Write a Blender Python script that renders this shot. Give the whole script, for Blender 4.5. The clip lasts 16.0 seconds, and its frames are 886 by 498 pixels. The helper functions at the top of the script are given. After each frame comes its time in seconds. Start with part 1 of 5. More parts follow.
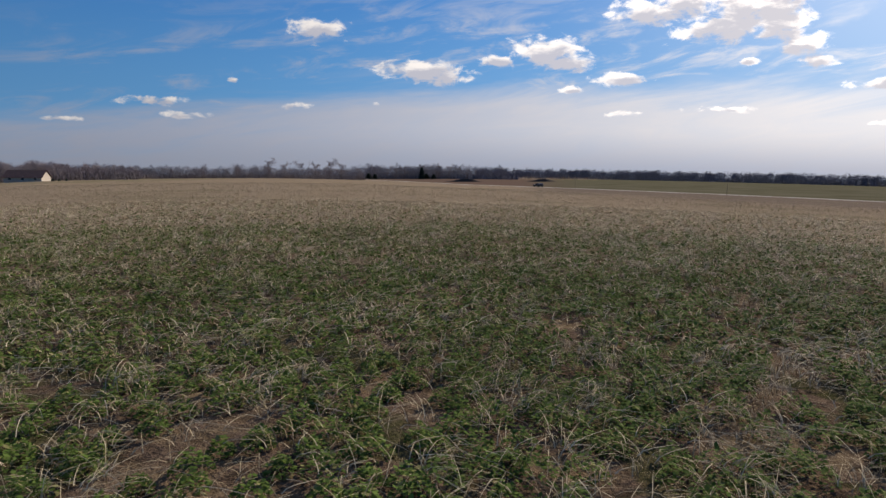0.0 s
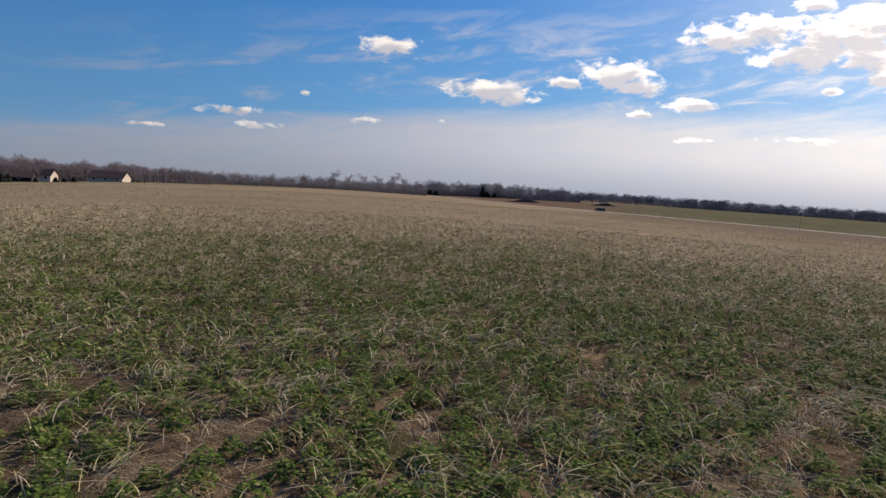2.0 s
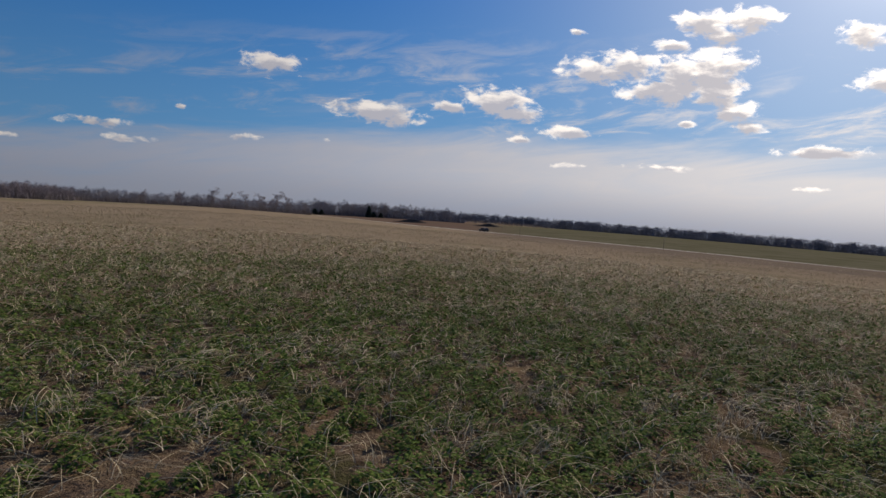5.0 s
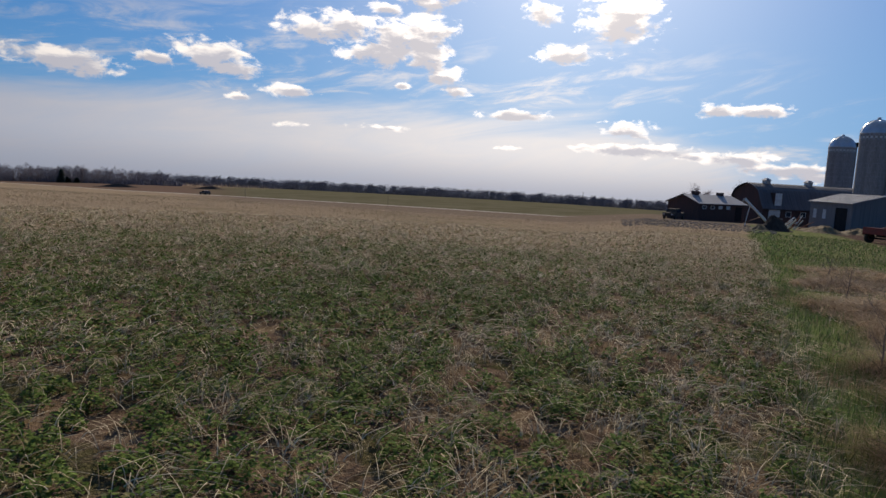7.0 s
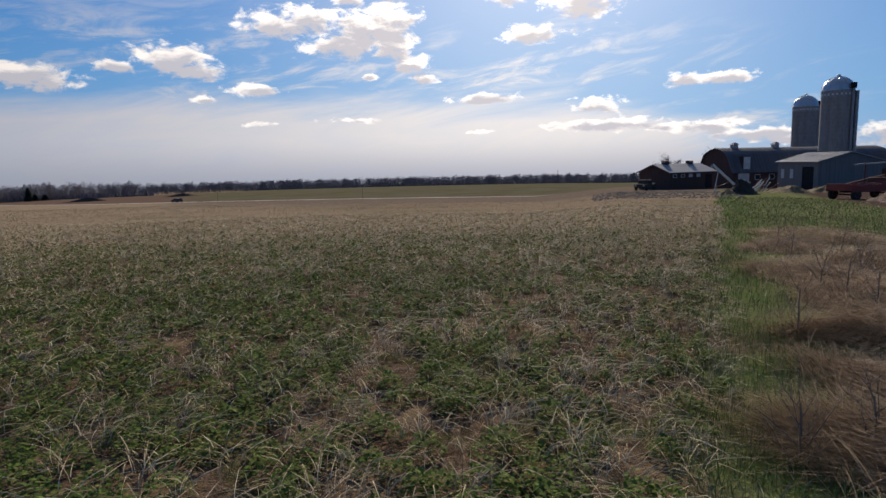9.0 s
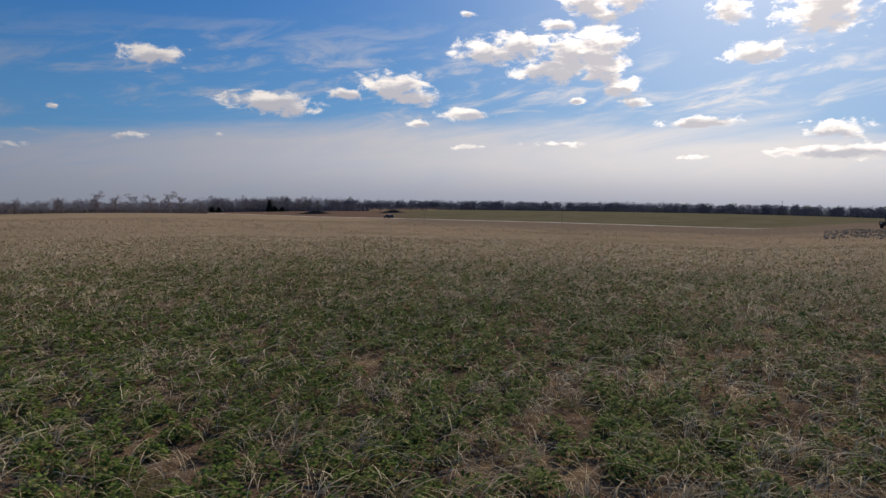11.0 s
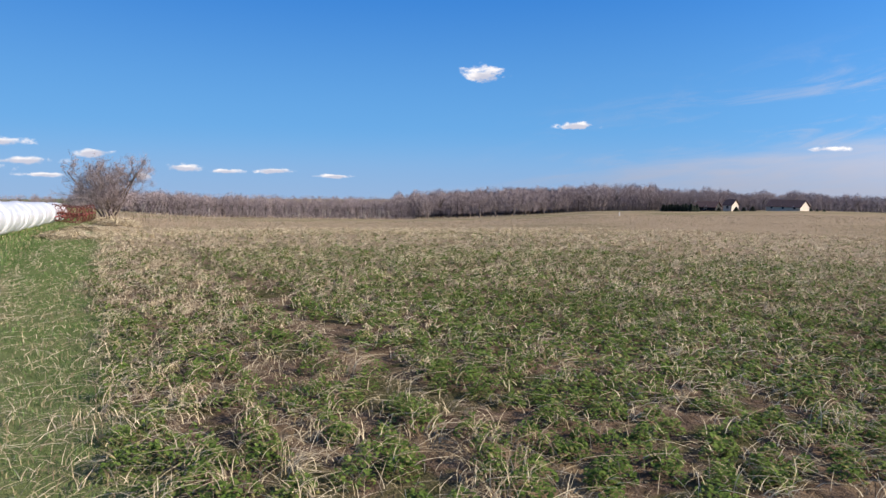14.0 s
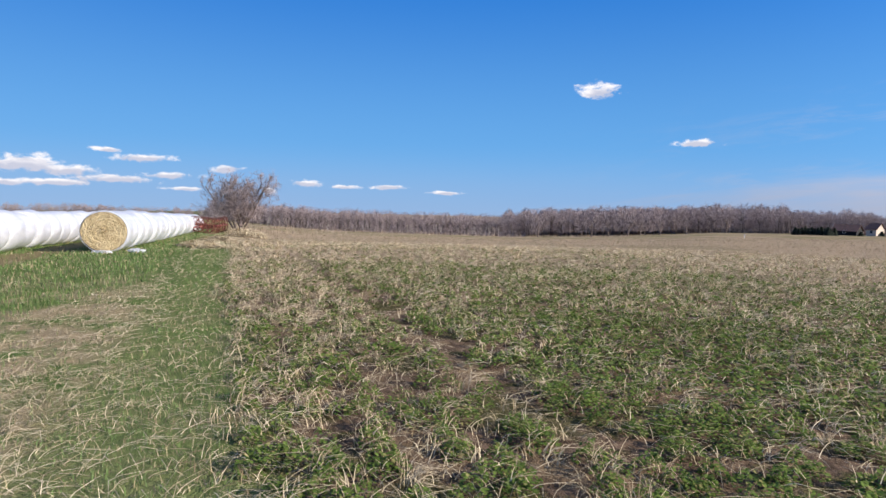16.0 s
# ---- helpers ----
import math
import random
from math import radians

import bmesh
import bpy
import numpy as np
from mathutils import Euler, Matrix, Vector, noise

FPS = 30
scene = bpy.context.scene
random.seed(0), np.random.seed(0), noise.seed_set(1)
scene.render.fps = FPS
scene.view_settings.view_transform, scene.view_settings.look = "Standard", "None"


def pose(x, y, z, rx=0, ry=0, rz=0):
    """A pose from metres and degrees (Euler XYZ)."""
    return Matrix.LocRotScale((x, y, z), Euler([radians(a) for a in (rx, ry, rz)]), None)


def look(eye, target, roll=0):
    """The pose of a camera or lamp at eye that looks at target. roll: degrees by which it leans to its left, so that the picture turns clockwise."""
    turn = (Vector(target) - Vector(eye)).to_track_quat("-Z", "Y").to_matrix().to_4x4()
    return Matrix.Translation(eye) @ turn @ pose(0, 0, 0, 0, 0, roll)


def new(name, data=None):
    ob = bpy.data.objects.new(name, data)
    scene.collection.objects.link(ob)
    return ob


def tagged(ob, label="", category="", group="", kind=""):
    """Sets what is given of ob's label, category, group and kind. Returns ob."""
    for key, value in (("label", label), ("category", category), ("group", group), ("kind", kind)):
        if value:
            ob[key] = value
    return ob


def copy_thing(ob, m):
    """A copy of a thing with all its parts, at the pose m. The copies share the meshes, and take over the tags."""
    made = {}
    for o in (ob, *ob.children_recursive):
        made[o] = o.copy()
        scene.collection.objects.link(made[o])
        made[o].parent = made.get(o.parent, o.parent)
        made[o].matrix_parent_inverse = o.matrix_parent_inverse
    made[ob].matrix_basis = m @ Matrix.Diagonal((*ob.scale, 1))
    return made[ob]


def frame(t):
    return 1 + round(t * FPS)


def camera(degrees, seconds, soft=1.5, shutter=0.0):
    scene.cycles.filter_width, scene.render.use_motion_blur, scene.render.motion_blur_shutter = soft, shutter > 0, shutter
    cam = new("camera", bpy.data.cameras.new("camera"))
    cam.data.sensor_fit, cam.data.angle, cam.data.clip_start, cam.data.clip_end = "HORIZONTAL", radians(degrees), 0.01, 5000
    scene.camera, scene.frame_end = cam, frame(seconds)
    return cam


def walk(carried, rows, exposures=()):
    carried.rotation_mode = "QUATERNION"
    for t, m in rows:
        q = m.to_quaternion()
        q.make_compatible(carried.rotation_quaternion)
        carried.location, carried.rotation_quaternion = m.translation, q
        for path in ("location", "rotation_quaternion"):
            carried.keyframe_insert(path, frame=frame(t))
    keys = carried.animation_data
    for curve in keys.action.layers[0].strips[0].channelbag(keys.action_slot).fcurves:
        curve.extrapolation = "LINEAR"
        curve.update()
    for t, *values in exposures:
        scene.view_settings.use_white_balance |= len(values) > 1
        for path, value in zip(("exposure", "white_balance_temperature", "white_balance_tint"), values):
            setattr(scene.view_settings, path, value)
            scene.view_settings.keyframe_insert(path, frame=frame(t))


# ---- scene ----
cam = camera(70.0, 16.0)
PATH = [
    (0, pose(-0.195, 0.113, 1.538, 81.51, -0.62, 1.39)),
    (0.5, pose(-0.110, 0.022, 1.552, 82.91, -1.52, 9.18)),
    (1, pose(-0.029, -0.025, 1.576, 83.29, -2.25, 14.42)),
    (1.5, pose(0.012, -0.015, 1.605, 83.49, -2.77, 12.78)),
    (2, pose(0.072, -0.005, 1.605, 82.93, -3.19, 7.00)),
    (2.5, pose(0.100, 0.002, 1.611, 83.13, -3.42, 1.71)),
    (3, pose(0.119, 0.011, 1.619, 83.43, -3.58, -1.22)),
    (5.5, pose(-0.332, 0.214, 1.471, 85.62, -4.41, -4.64)),
    (6, pose(-0.324, 0.211, 1.473, 85.32, -3.53, -9.46)),
    (6.5, pose(-0.347, 0.206, 1.472, 84.13, -2.94, -17.72)),
    (7, pose(-0.420, 0.169, 1.446, 83.31, -3.09, -27.65)),
    (7.5, pose(-0.340, 0.114, 1.442, 81.87, -2.74, -34.92)),
    (8, pose(-0.120, 0.024, 1.425, 81.49, -0.68, -33.30)),
    (10.5, pose(0.351, -0.044, 1.614, 84.66, -0.45, -19.13)),
    (11, pose(0.337, 0.002, 1.619, 84.45, -0.41, -11.94)),
    (11.5, pose(0.219, 0.025, 1.624, 83.89, -0.31, -5.13)),
    (12, pose(0.101, 0.014, 1.615, 83.49, 0.65, 8.41)),
    (12.5, pose(0.142, 0.008, 1.607, 83.39, 0.65, 25.46)),
    (13, pose(0.191, -0.026, 1.618, 82.73, 0.13, 40.96)),
    (13.5, pose(0.154, -0.068, 1.628, 83.04, -0.26, 54.07)),
    (14, pose(0.107, -0.142, 1.635, 83.50, -0.61, 63.11)),
    (14.5, pose(0.076, -0.186, 1.637, 83.92, -0.70, 68.83)),
    (15, pose(0.077, -0.199, 1.637, 84.37, -0.94, 71.01)),
    (15.5, pose(0.082, -0.208, 1.643, 84.76, -1.20, 71.74)),
    (16, pose(0.075, -0.218, 1.640, 84.90, -1.24, 73.06)),
]
EXPOSURES = [(0.0, -0.28, 7150, 13), (0.7, -0.2, 7250, 13), (1.5, -0.1, 7450, 13), (2.2, -0.15, 7500, 13), (3.0, -0.45, 7350, 13), (5.5, -0.6, 7250, 13), (8.0, -0.27, 7350, 13), (10.5, -0.55, 7250, 13), (11.5, -0.4, 7350, 13), (12.5, -0.02, 7450, 13), (13.3, 0.42, 7250, 13), (14.5, 0.55, 6800, 13), (16.0, 0.55, 6750, 13)]
walk(cam, PATH, EXPOSURES)

# ---------------------------------------------------------------- sky and sun
# the plan is drawn in bearings and paces; these turn them into degrees and metres on the ground,
# which falls gently away from the knoll in the field's corner
TURN, AIM, SPAN, FALL, DIP = 0.807, 2.73, 1.22, 0.0341, 1.955
SUN_AZ, SUN_EL = -39.0, 24.5
SUN_DIR = Vector((-math.sin(radians(SUN_AZ)) * math.cos(radians(SUN_EL)),
                  math.cos(radians(SUN_AZ)) * math.cos(radians(SUN_EL)), math.sin(radians(SUN_EL))))


class Nodes:
    """Short hand for building node trees."""

    def __init__(self, tree):
        self.t = tree

    def add(self, kind, **props):
        n = self.t.nodes.new(kind)
        for k, v in props.items():
            setattr(n, k, v)
        return n

    def put(self, socket, value):
        if isinstance(value, bpy.types.NodeSocket):
            self.t.links.new(value, socket)
        elif value is not None:
            socket.default_value = value

    def math(self, op, a, b=None, c=None, clamp=False):
        n = self.add("ShaderNodeMath", operation=op, use_clamp=clamp)
        for s, v in zip(n.inputs, (a, b, c)):
            self.put(s, v)
        return n.outputs[0]

    def vec(self, op, a, b=None, c=None, scale=None):
        n = self.add("ShaderNodeVectorMath", operation=op)
        for s, v in zip(n.inputs, (a, b, c)):
            self.put(s, v)
        if scale is not None:
            self.put(n.inputs["Scale"], scale)
        return n.outputs["Value"] if op in ("DOT_PRODUCT", "LENGTH") else n.outputs[0]

    def step(self, v, lo, hi, a=0.0, b=1.0):
        n = self.add("ShaderNodeMapRange", interpolation_type="SMOOTHSTEP")
        for s, x in zip(n.inputs, (v, lo, hi, a, b)):
            self.put(s, x)
        return n.outputs[0]

    def noise(self, v, scale, detail=4, rough=0.55, dist=0.0):
        n = self.add("ShaderNodeTexNoise")
        self.put(n.inputs["Vector"], v)
        n.inputs["Scale"].default_value = scale
        n.inputs["Detail"].default_value = detail
        n.inputs["Roughness"].default_value = rough
        n.inputs["Distortion"].default_value = dist
        return n.outputs["Fac"]

    def mix(self, f, a, b, blend="MIX"):
        n = self.add("ShaderNodeMix", data_type="RGBA", blend_type=blend)
        self.put(n.inputs[0], f)
        for s, v in ((n.inputs[6], a), (n.inputs[7], b)):
            self.put(s, (*v, 1) if isinstance(v, tuple) and len(v) == 3 else v)
        return n.outputs[2]

    def xyz(self, x=0.0, y=0.0, z=0.0):
        n = self.add("ShaderNodeCombineXYZ")
        for s, v in zip(n.inputs, (x, y, z)):
            self.put(s, v)
        return n.outputs[0]


# clouds: azimuth and elevation of the middle, half width and half height, in degrees
CLOUDS_AHEAD = [
    (11.9, 14.9, 3.3, 1.37), (0.7, 11.1, 5.4, 1.21), (-1.4, 10.5, 3.0, 0.97), (-12.6, 13.0, 4.1, 1.85), (-15.0, 11.9, 3.3, 1.05),
    (-7.3, 12.1, 2.2, 0.73), (-20.4, 10.2, 3.0, 0.89), (-15.6, 9.2, 1.5, 0.40), (-23.0, 16.6, 4.1, 1.77), (-26.5, 17.3, 3.3, 1.45),
    (-31.8, 16.4, 4.5, 2.42), (-34.6, 16.8, 4.1, 2.42), (-30.6, 14.8, 5.9, 1.61), (-35.1, 14.6, 3.3, 2.02), (-37.3, 12.8, 2.6, 1.13),
    (-38.3, 11.2, 2.2, 0.65), (-32.6, 11.5, 1.1, 0.40), (-50.2, 15.3, 3.7, 1.21), (-30.6, 19.0, 2.2, 0.73), (-35.5, 19.7, 2.6, 0.81),
]
CLOUDS_LOW = [
    (-30.7, 7.0, 3.7, 0.40), (-45.5, 9.2, 4.5, 0.73), (-44.5, 5.6, 1.9, 0.36), (14.2, 7.2, 2.2, 0.48), (25.4, 6.0, 2.6, 0.48),
    (28.2, 7.4, 4.1, 0.65), (5.6, 7.6, 0.6, 0.32), (-21.0, 6.7, 2.2, 0.40),
]
CLOUDS_SUN = [
    (-47.6, 19.4, 2.2, 1.37), (-55.7, 18.9, 4.5, 3.06), (-50.4, 15.2, 3.0, 1.05), (-33.5, 21.1, 3.3, 1.37), (-37.8, 21.2, 3.3, 1.37),
    (-20.8, 20.3, 1.0, 0.40), (-57.3, 8.1, 3.0, 1.05), (-45.6, 9.0, 4.5, 0.56),
]
CLOUDS_FARM = [
    (-58.0, 6.0, 7.0, 0.81), (-66.0, 10.1, 2.6, 0.81), (-69.3, 10.1, 3.7, 0.81), (-72.3, 4.6, 4.8, 0.73), (-67.9, 5.5, 4.5, 0.73),
    (-84.3, 4.1, 4.1, 1.37), (-63.9, 5.6, 2.2, 0.56), (-75.1, 4.0, 3.0, 0.56), (-87.2, 4.0, 3.0, 0.89),
]
CLOUDS_BALES = [
    (70.6, 13.2, 2.6, 0.89), (60.1, 7.9, 2.7, 0.44), (128.5, 4.3, 4.1, 0.97), (125.5, 3.8, 3.7, 0.65), (118.1, 5.1, 3.0, 0.48),
    (121.7, 5.8, 1.5, 0.28), (126.0, 2.6, 4.5, 0.40), (121.4, 3.0, 4.5, 0.48), (116.2, 3.5, 3.0, 0.40), (102.2, 3.0, 2.1, 0.48),
    (98.2, 2.7, 1.9, 0.28), (93.3, 2.8, 2.2, 0.32), (87.0, 2.3, 2.2, 0.24), (110.5, 4.3, 1.9, 0.48), (106.1, 2.2, 1.1, 0.40),
    (130.4, 2.5, 3.0, 0.40), (114.5, 2.2, 2.2, 0.24),
]
CLOUDS_LEFT = [
    (28.3, 7.3, 3.3, 0.52), (25.2, 6.0, 2.2, 0.40), (14.2, 7.2, 2.2, 0.48), (20.6, 9.6, 0.7, 0.36), (36.4, 5.3, 2.2, 0.32),
]

def make_world():
    world = bpy.data.worlds.new("sky")
    scene.world = world
    world.use_nodes = True
    g = Nodes(world.node_tree)
    bg = world.node_tree.nodes["Background"]
    d = g.add("ShaderNodeTexCoord").outputs["Generated"]
    sep = g.add("ShaderNodeSeparateXYZ")
    g.put(sep.inputs[0], d)
    az = g.math("MULTIPLY", g.math("ARCTAN2", g.math("MULTIPLY", sep.outputs[0], -1.0), sep.outputs[1]), 57.29578)
    az = g.math("DIVIDE", g.math("SUBTRACT", az, AIM), TURN)
    el = g.math("MULTIPLY", g.math("ARCSINE", sep.outputs[2]), 57.29578)
    el = g.math("DIVIDE", g.math("ADD", el, DIP), 0.8266)
    near_sun = g.math("MAXIMUM", g.vec("DOT_PRODUCT", d, tuple(SUN_DIR)), 0.0)
    sky = g.add("ShaderNodeTexSky", sky_type="NISHITA", sun_disc=False, sun_elevation=radians(SUN_EL),
                sun_rotation=radians(-SUN_AZ), air_density=1.0, dust_density=0.4, ozone_density=2.0)
    # clear air: deep blue above, pale towards the horizon
    air = g.mix(g.step(el, 1.0, 30.0), (1.2, 4.2, 8.6), (0.0, 1.75, 6.8))
    air = g.mix(g.step(el, -2.0, 8.0), (2.9, 4.8, 7.8), air)
    air = g.mix(g.step(el, 30.0, 52.0), air, (1.0, 1.9, 4.0))
    air = g.mix(0.08, air, sky.outputs[0])
    # a wide bright halo round the sun
    halo = g.math("MULTIPLY", g.math("POWER", near_sun, 9.0), 0.55)
    air = g.mix(halo, air, (4.6, 6.4, 8.6))
    # high thin veil with slanting wisps
    slant = g.math("MULTIPLY_ADD", az, 0.13, el)
    wisp = g.noise(g.xyz(g.math("MULTIPLY", az, 0.035), g.math("MULTIPLY", slant, 0.26), 3.0), 1.0, 5, 0.6, 0.6)
    fine = g.noise(g.xyz(g.math("MULTIPLY", az, 0.12), g.math("MULTIPLY", slant, 0.5), 8.0), 1.0, 5, 0.65, 0.9)
    top = g.math("SUBTRACT", 9.6, g.math("MULTIPLY", g.math("MAXIMUM", g.math("SUBTRACT", az, 5.0), 0.0), 0.145))
    top = g.math("SUBTRACT", top, g.math("MULTIPLY", g.math("MAXIMUM", g.math("SUBTRACT", -54.0, az), 0.0), 0.30))
    rough_el = g.math("ADD", g.math("SUBTRACT", el, top), g.math("MULTIPLY", g.math("SUBTRACT", wisp, 0.5), -11.0))
    veil = g.math("MULTIPLY", g.step(rough_el, 2.0, -3.2), g.math("MULTIPLY_ADD", fine, 0.35, 0.66), clamp=True)
    thin = g.math("MULTIPLY", g.step(g.math("MULTIPLY", wisp, fine), 0.22, 0.40), g.step(g.math("SUBTRACT", el, top), 12.0, 2.0))
    thin = g.math("MULTIPLY", thin, g.step(az, 85.0, 10.0))
    veil = g.math("MAXIMUM", veil, g.math("MULTIPLY", thin, 0.8))
    white = g.mix(g.math("POWER", near_sun, 3.5), (4.6, 5.1, 6.6), (9.6, 9.4, 9.4))
    low = g.mix(g.step(el, 0.0, 5.5), (3.9, 4.3, 5.5), white)
    col = g.mix(veil, air, low)
    # heaped clouds
    p = g.xyz(az, el, 1.0)
    body, foot = None, None
    firm = CLOUDS_AHEAD + CLOUDS_SUN + CLOUDS_FARM + CLOUDS_BALES
    for k, (a, e, w, h) in enumerate(firm + CLOUDS_LOW + CLOUDS_LEFT):
        w, h = w * 0.95, h * 0.95
        for drop in (0.0, 0.5):
            q = g.vec("MULTIPLY_ADD", p, (1 / w, 1 / h, 0.55 if k >= len(firm) else 0.0), (-a / w, -e / h + drop, 0))
            r = g.vec("LENGTH", q)
            if drop:
                foot = r if foot is None else g.math("MINIMUM", foot, r)
            else:
                body = r if body is None else g.math("MINIMUM", body, r)
    puff = g.noise(g.xyz(g.math("MULTIPLY", az, 0.5), g.math("MULTIPLY", el, 0.95), 1.0), 1.0, 7, 0.62, 0.35)
    puff2 = g.noise(g.xyz(g.math("MULTIPLY", az, 0.33), g.math("MULTIPLY", el, 0.8), 5.0), 1.0, 5, 0.6, 0.3)
    edge = g.math("MULTIPLY_ADD", g.math("SUBTRACT", puff, 0.5), 2.6, body)
    cover = g.step(edge, 1.05, 0.45)
    shade = g.step(g.math("MULTIPLY_ADD", g.math("SUBTRACT", puff2, 0.5), 2.2, foot), 1.15, 0.35)
    sunlit = g.mix(g.math("POWER", near_sun, 6.0), (10.0, 10.1, 10.5), (17.0, 16.5, 16.0))
    grey = g.mix(g.math("POWER", near_sun, 12.0), (5.2, 5.7, 7.2), (3.3, 3.5, 4.4))
    col = g.mix(cover, col, g.mix(g.math("MULTIPLY", shade, 0.9), sunlit, grey))
    # glare
    glare = g.math("ADD", g.math("MULTIPLY", g.math("POWER", near_sun, 22.0), 3.0),
                   g.math("MULTIPLY", g.math("POWER", near_sun, 220.0), 9.0))
    col = g.mix(1.0, col, g.vec("SCALE", (1.0, 0.97, 0.92), scale=glare), "ADD")
    # the land's own colour below the horizon
    col = g.mix(g.step(el, -0.6, -3.0), col, (0.9, 0.9, 0.7))
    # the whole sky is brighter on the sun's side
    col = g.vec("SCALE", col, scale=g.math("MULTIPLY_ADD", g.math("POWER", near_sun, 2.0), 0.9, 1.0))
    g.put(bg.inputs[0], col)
    bg.inputs[1].default_value = 0.071
    world.cycles.sampling_method = "MANUAL"
    world.cycles.sample_map_resolution = 512


make_world()
sun = new("sun", bpy.data.lights.new("sun", "SUN"))
sun.data.energy = 5.0
sun.data.angle = radians(0.6)
sun.data.color = (1.0, 0.93, 0.82)
sun.matrix_world = look((0, 0, 60), tuple(Vector((0, 0, 60)) - SUN_DIR * 10))


# ---------------------------------------------------------------- materials
def surface(name, col, col2=None, scale=3.0, rough=0.85, metal=0.0, bump=0.2, grain=40.0, stretch=(1, 1, 1), island=0.0, obvary=0.0, translucent=0.0):
    """A weathered surface: two colours at a large scale, grain at a small one."""
    m = bpy.data.materials.new(name)
    m.use_nodes = True
    g = Nodes(m.node_tree)
    b = m.node_tree.nodes["Principled BSDF"]
    co = g.vec("MULTIPLY", g.add("ShaderNodeTexCoord").outputs["Object"], tuple(stretch))
    col2 = col2 or tuple(c * 0.7 for c in col)
    big = g.step(g.noise(co, scale, 5, 0.6), 0.34, 0.66)
    small = g.noise(co, grain, 3, 0.6)
    c = g.mix(big, col, col2)
    c = g.mix(g.math("MULTIPLY", small, 0.45), c, tuple(x * 0.55 for x in col))
    if island:
        r = g.add("ShaderNodeNewGeometry").outputs["Random Per Island"]
        c = g.mix(g.math("MULTIPLY", r, island), c, tuple(min(1, x * 1.9) for x in col2))
    if obvary:
        r = g.add("ShaderNodeObjectInfo").outputs["Random"]
        c = g.mix(g.math("MULTIPLY", r, obvary), c, tuple(x * 1.5 for x in col2))
    g.put(b.inputs["Base Color"], c)
    b.inputs["Roughness"].default_value = rough
    b.inputs["Metallic"].default_value = metal
    b.inputs["Specular IOR Level"].default_value = 0.35
    if bump:
        bp = g.add("ShaderNodeBump")
        bp.inputs["Strength"].default_value = bump
        bp.inputs["Distance"].default_value = 0.02
        g.put(bp.inputs["Height"], small)
        g.put(b.inputs["Normal"], bp.outputs[0])
    if translucent:
        tr = g.add("ShaderNodeBsdfTranslucent")
        g.put(tr.inputs[0], c)
        mx = g.add("ShaderNodeMixShader")
        mx.inputs[0].default_value = translucent
        g.put(mx.inputs[1], b.outputs[0])
        g.put(mx.inputs[2], tr.outputs[0])
        g.put(m.node_tree.nodes["Material Output"].inputs[0], mx.outputs[0])
    return m


def blade_material(name, lo, hi, other, share, translucent=0.35, rough=0.6):
    """Leaves and blades: every one has its own tint between lo and hi; a share of them is of another colour."""
    m = bpy.data.materials.new(name)
    m.use_nodes = True
    g = Nodes(m.node_tree)
    b = m.node_tree.nodes["Principled BSDF"]
    r = g.add("ShaderNodeNewGeometry").outputs["Random Per Island"]
    c = g.mix(r, lo, hi)
    r2 = g.math("FRACT", g.math("MULTIPLY", r, 17.31))
    c = g.mix(g.math("LESS_THAN", r2, share), c, other)
    pos = g.add("ShaderNodeTexCoord").outputs["Object"]
    patch = g.step(g.noise(pos, 0.35, 4, 0.6), 0.35, 0.65)
    c = g.mix(g.math("MULTIPLY", patch, 0.35), c, tuple(x * 0.6 for x in lo))
    g.put(b.inputs["Base Color"], c)
    b.inputs["Roughness"].default_value = 0.9
    b.inputs["Specular IOR Level"].default_value = 0.05
    tr = g.add("ShaderNodeBsdfTranslucent")
    g.put(tr.inputs[0], c)
    mx = g.add("ShaderNodeMixShader")
    mx.inputs[0].default_value = translucent
    g.put(mx.inputs[1], b.outputs[0])
    g.put(mx.inputs[2], tr.outputs[0])
    g.put(m.node_tree.nodes["Material Output"].inputs[0], mx.outputs[0])
    return m


# the field's edge runs through the camera's place at this bearing
EDGE = (0.937, 0.349)


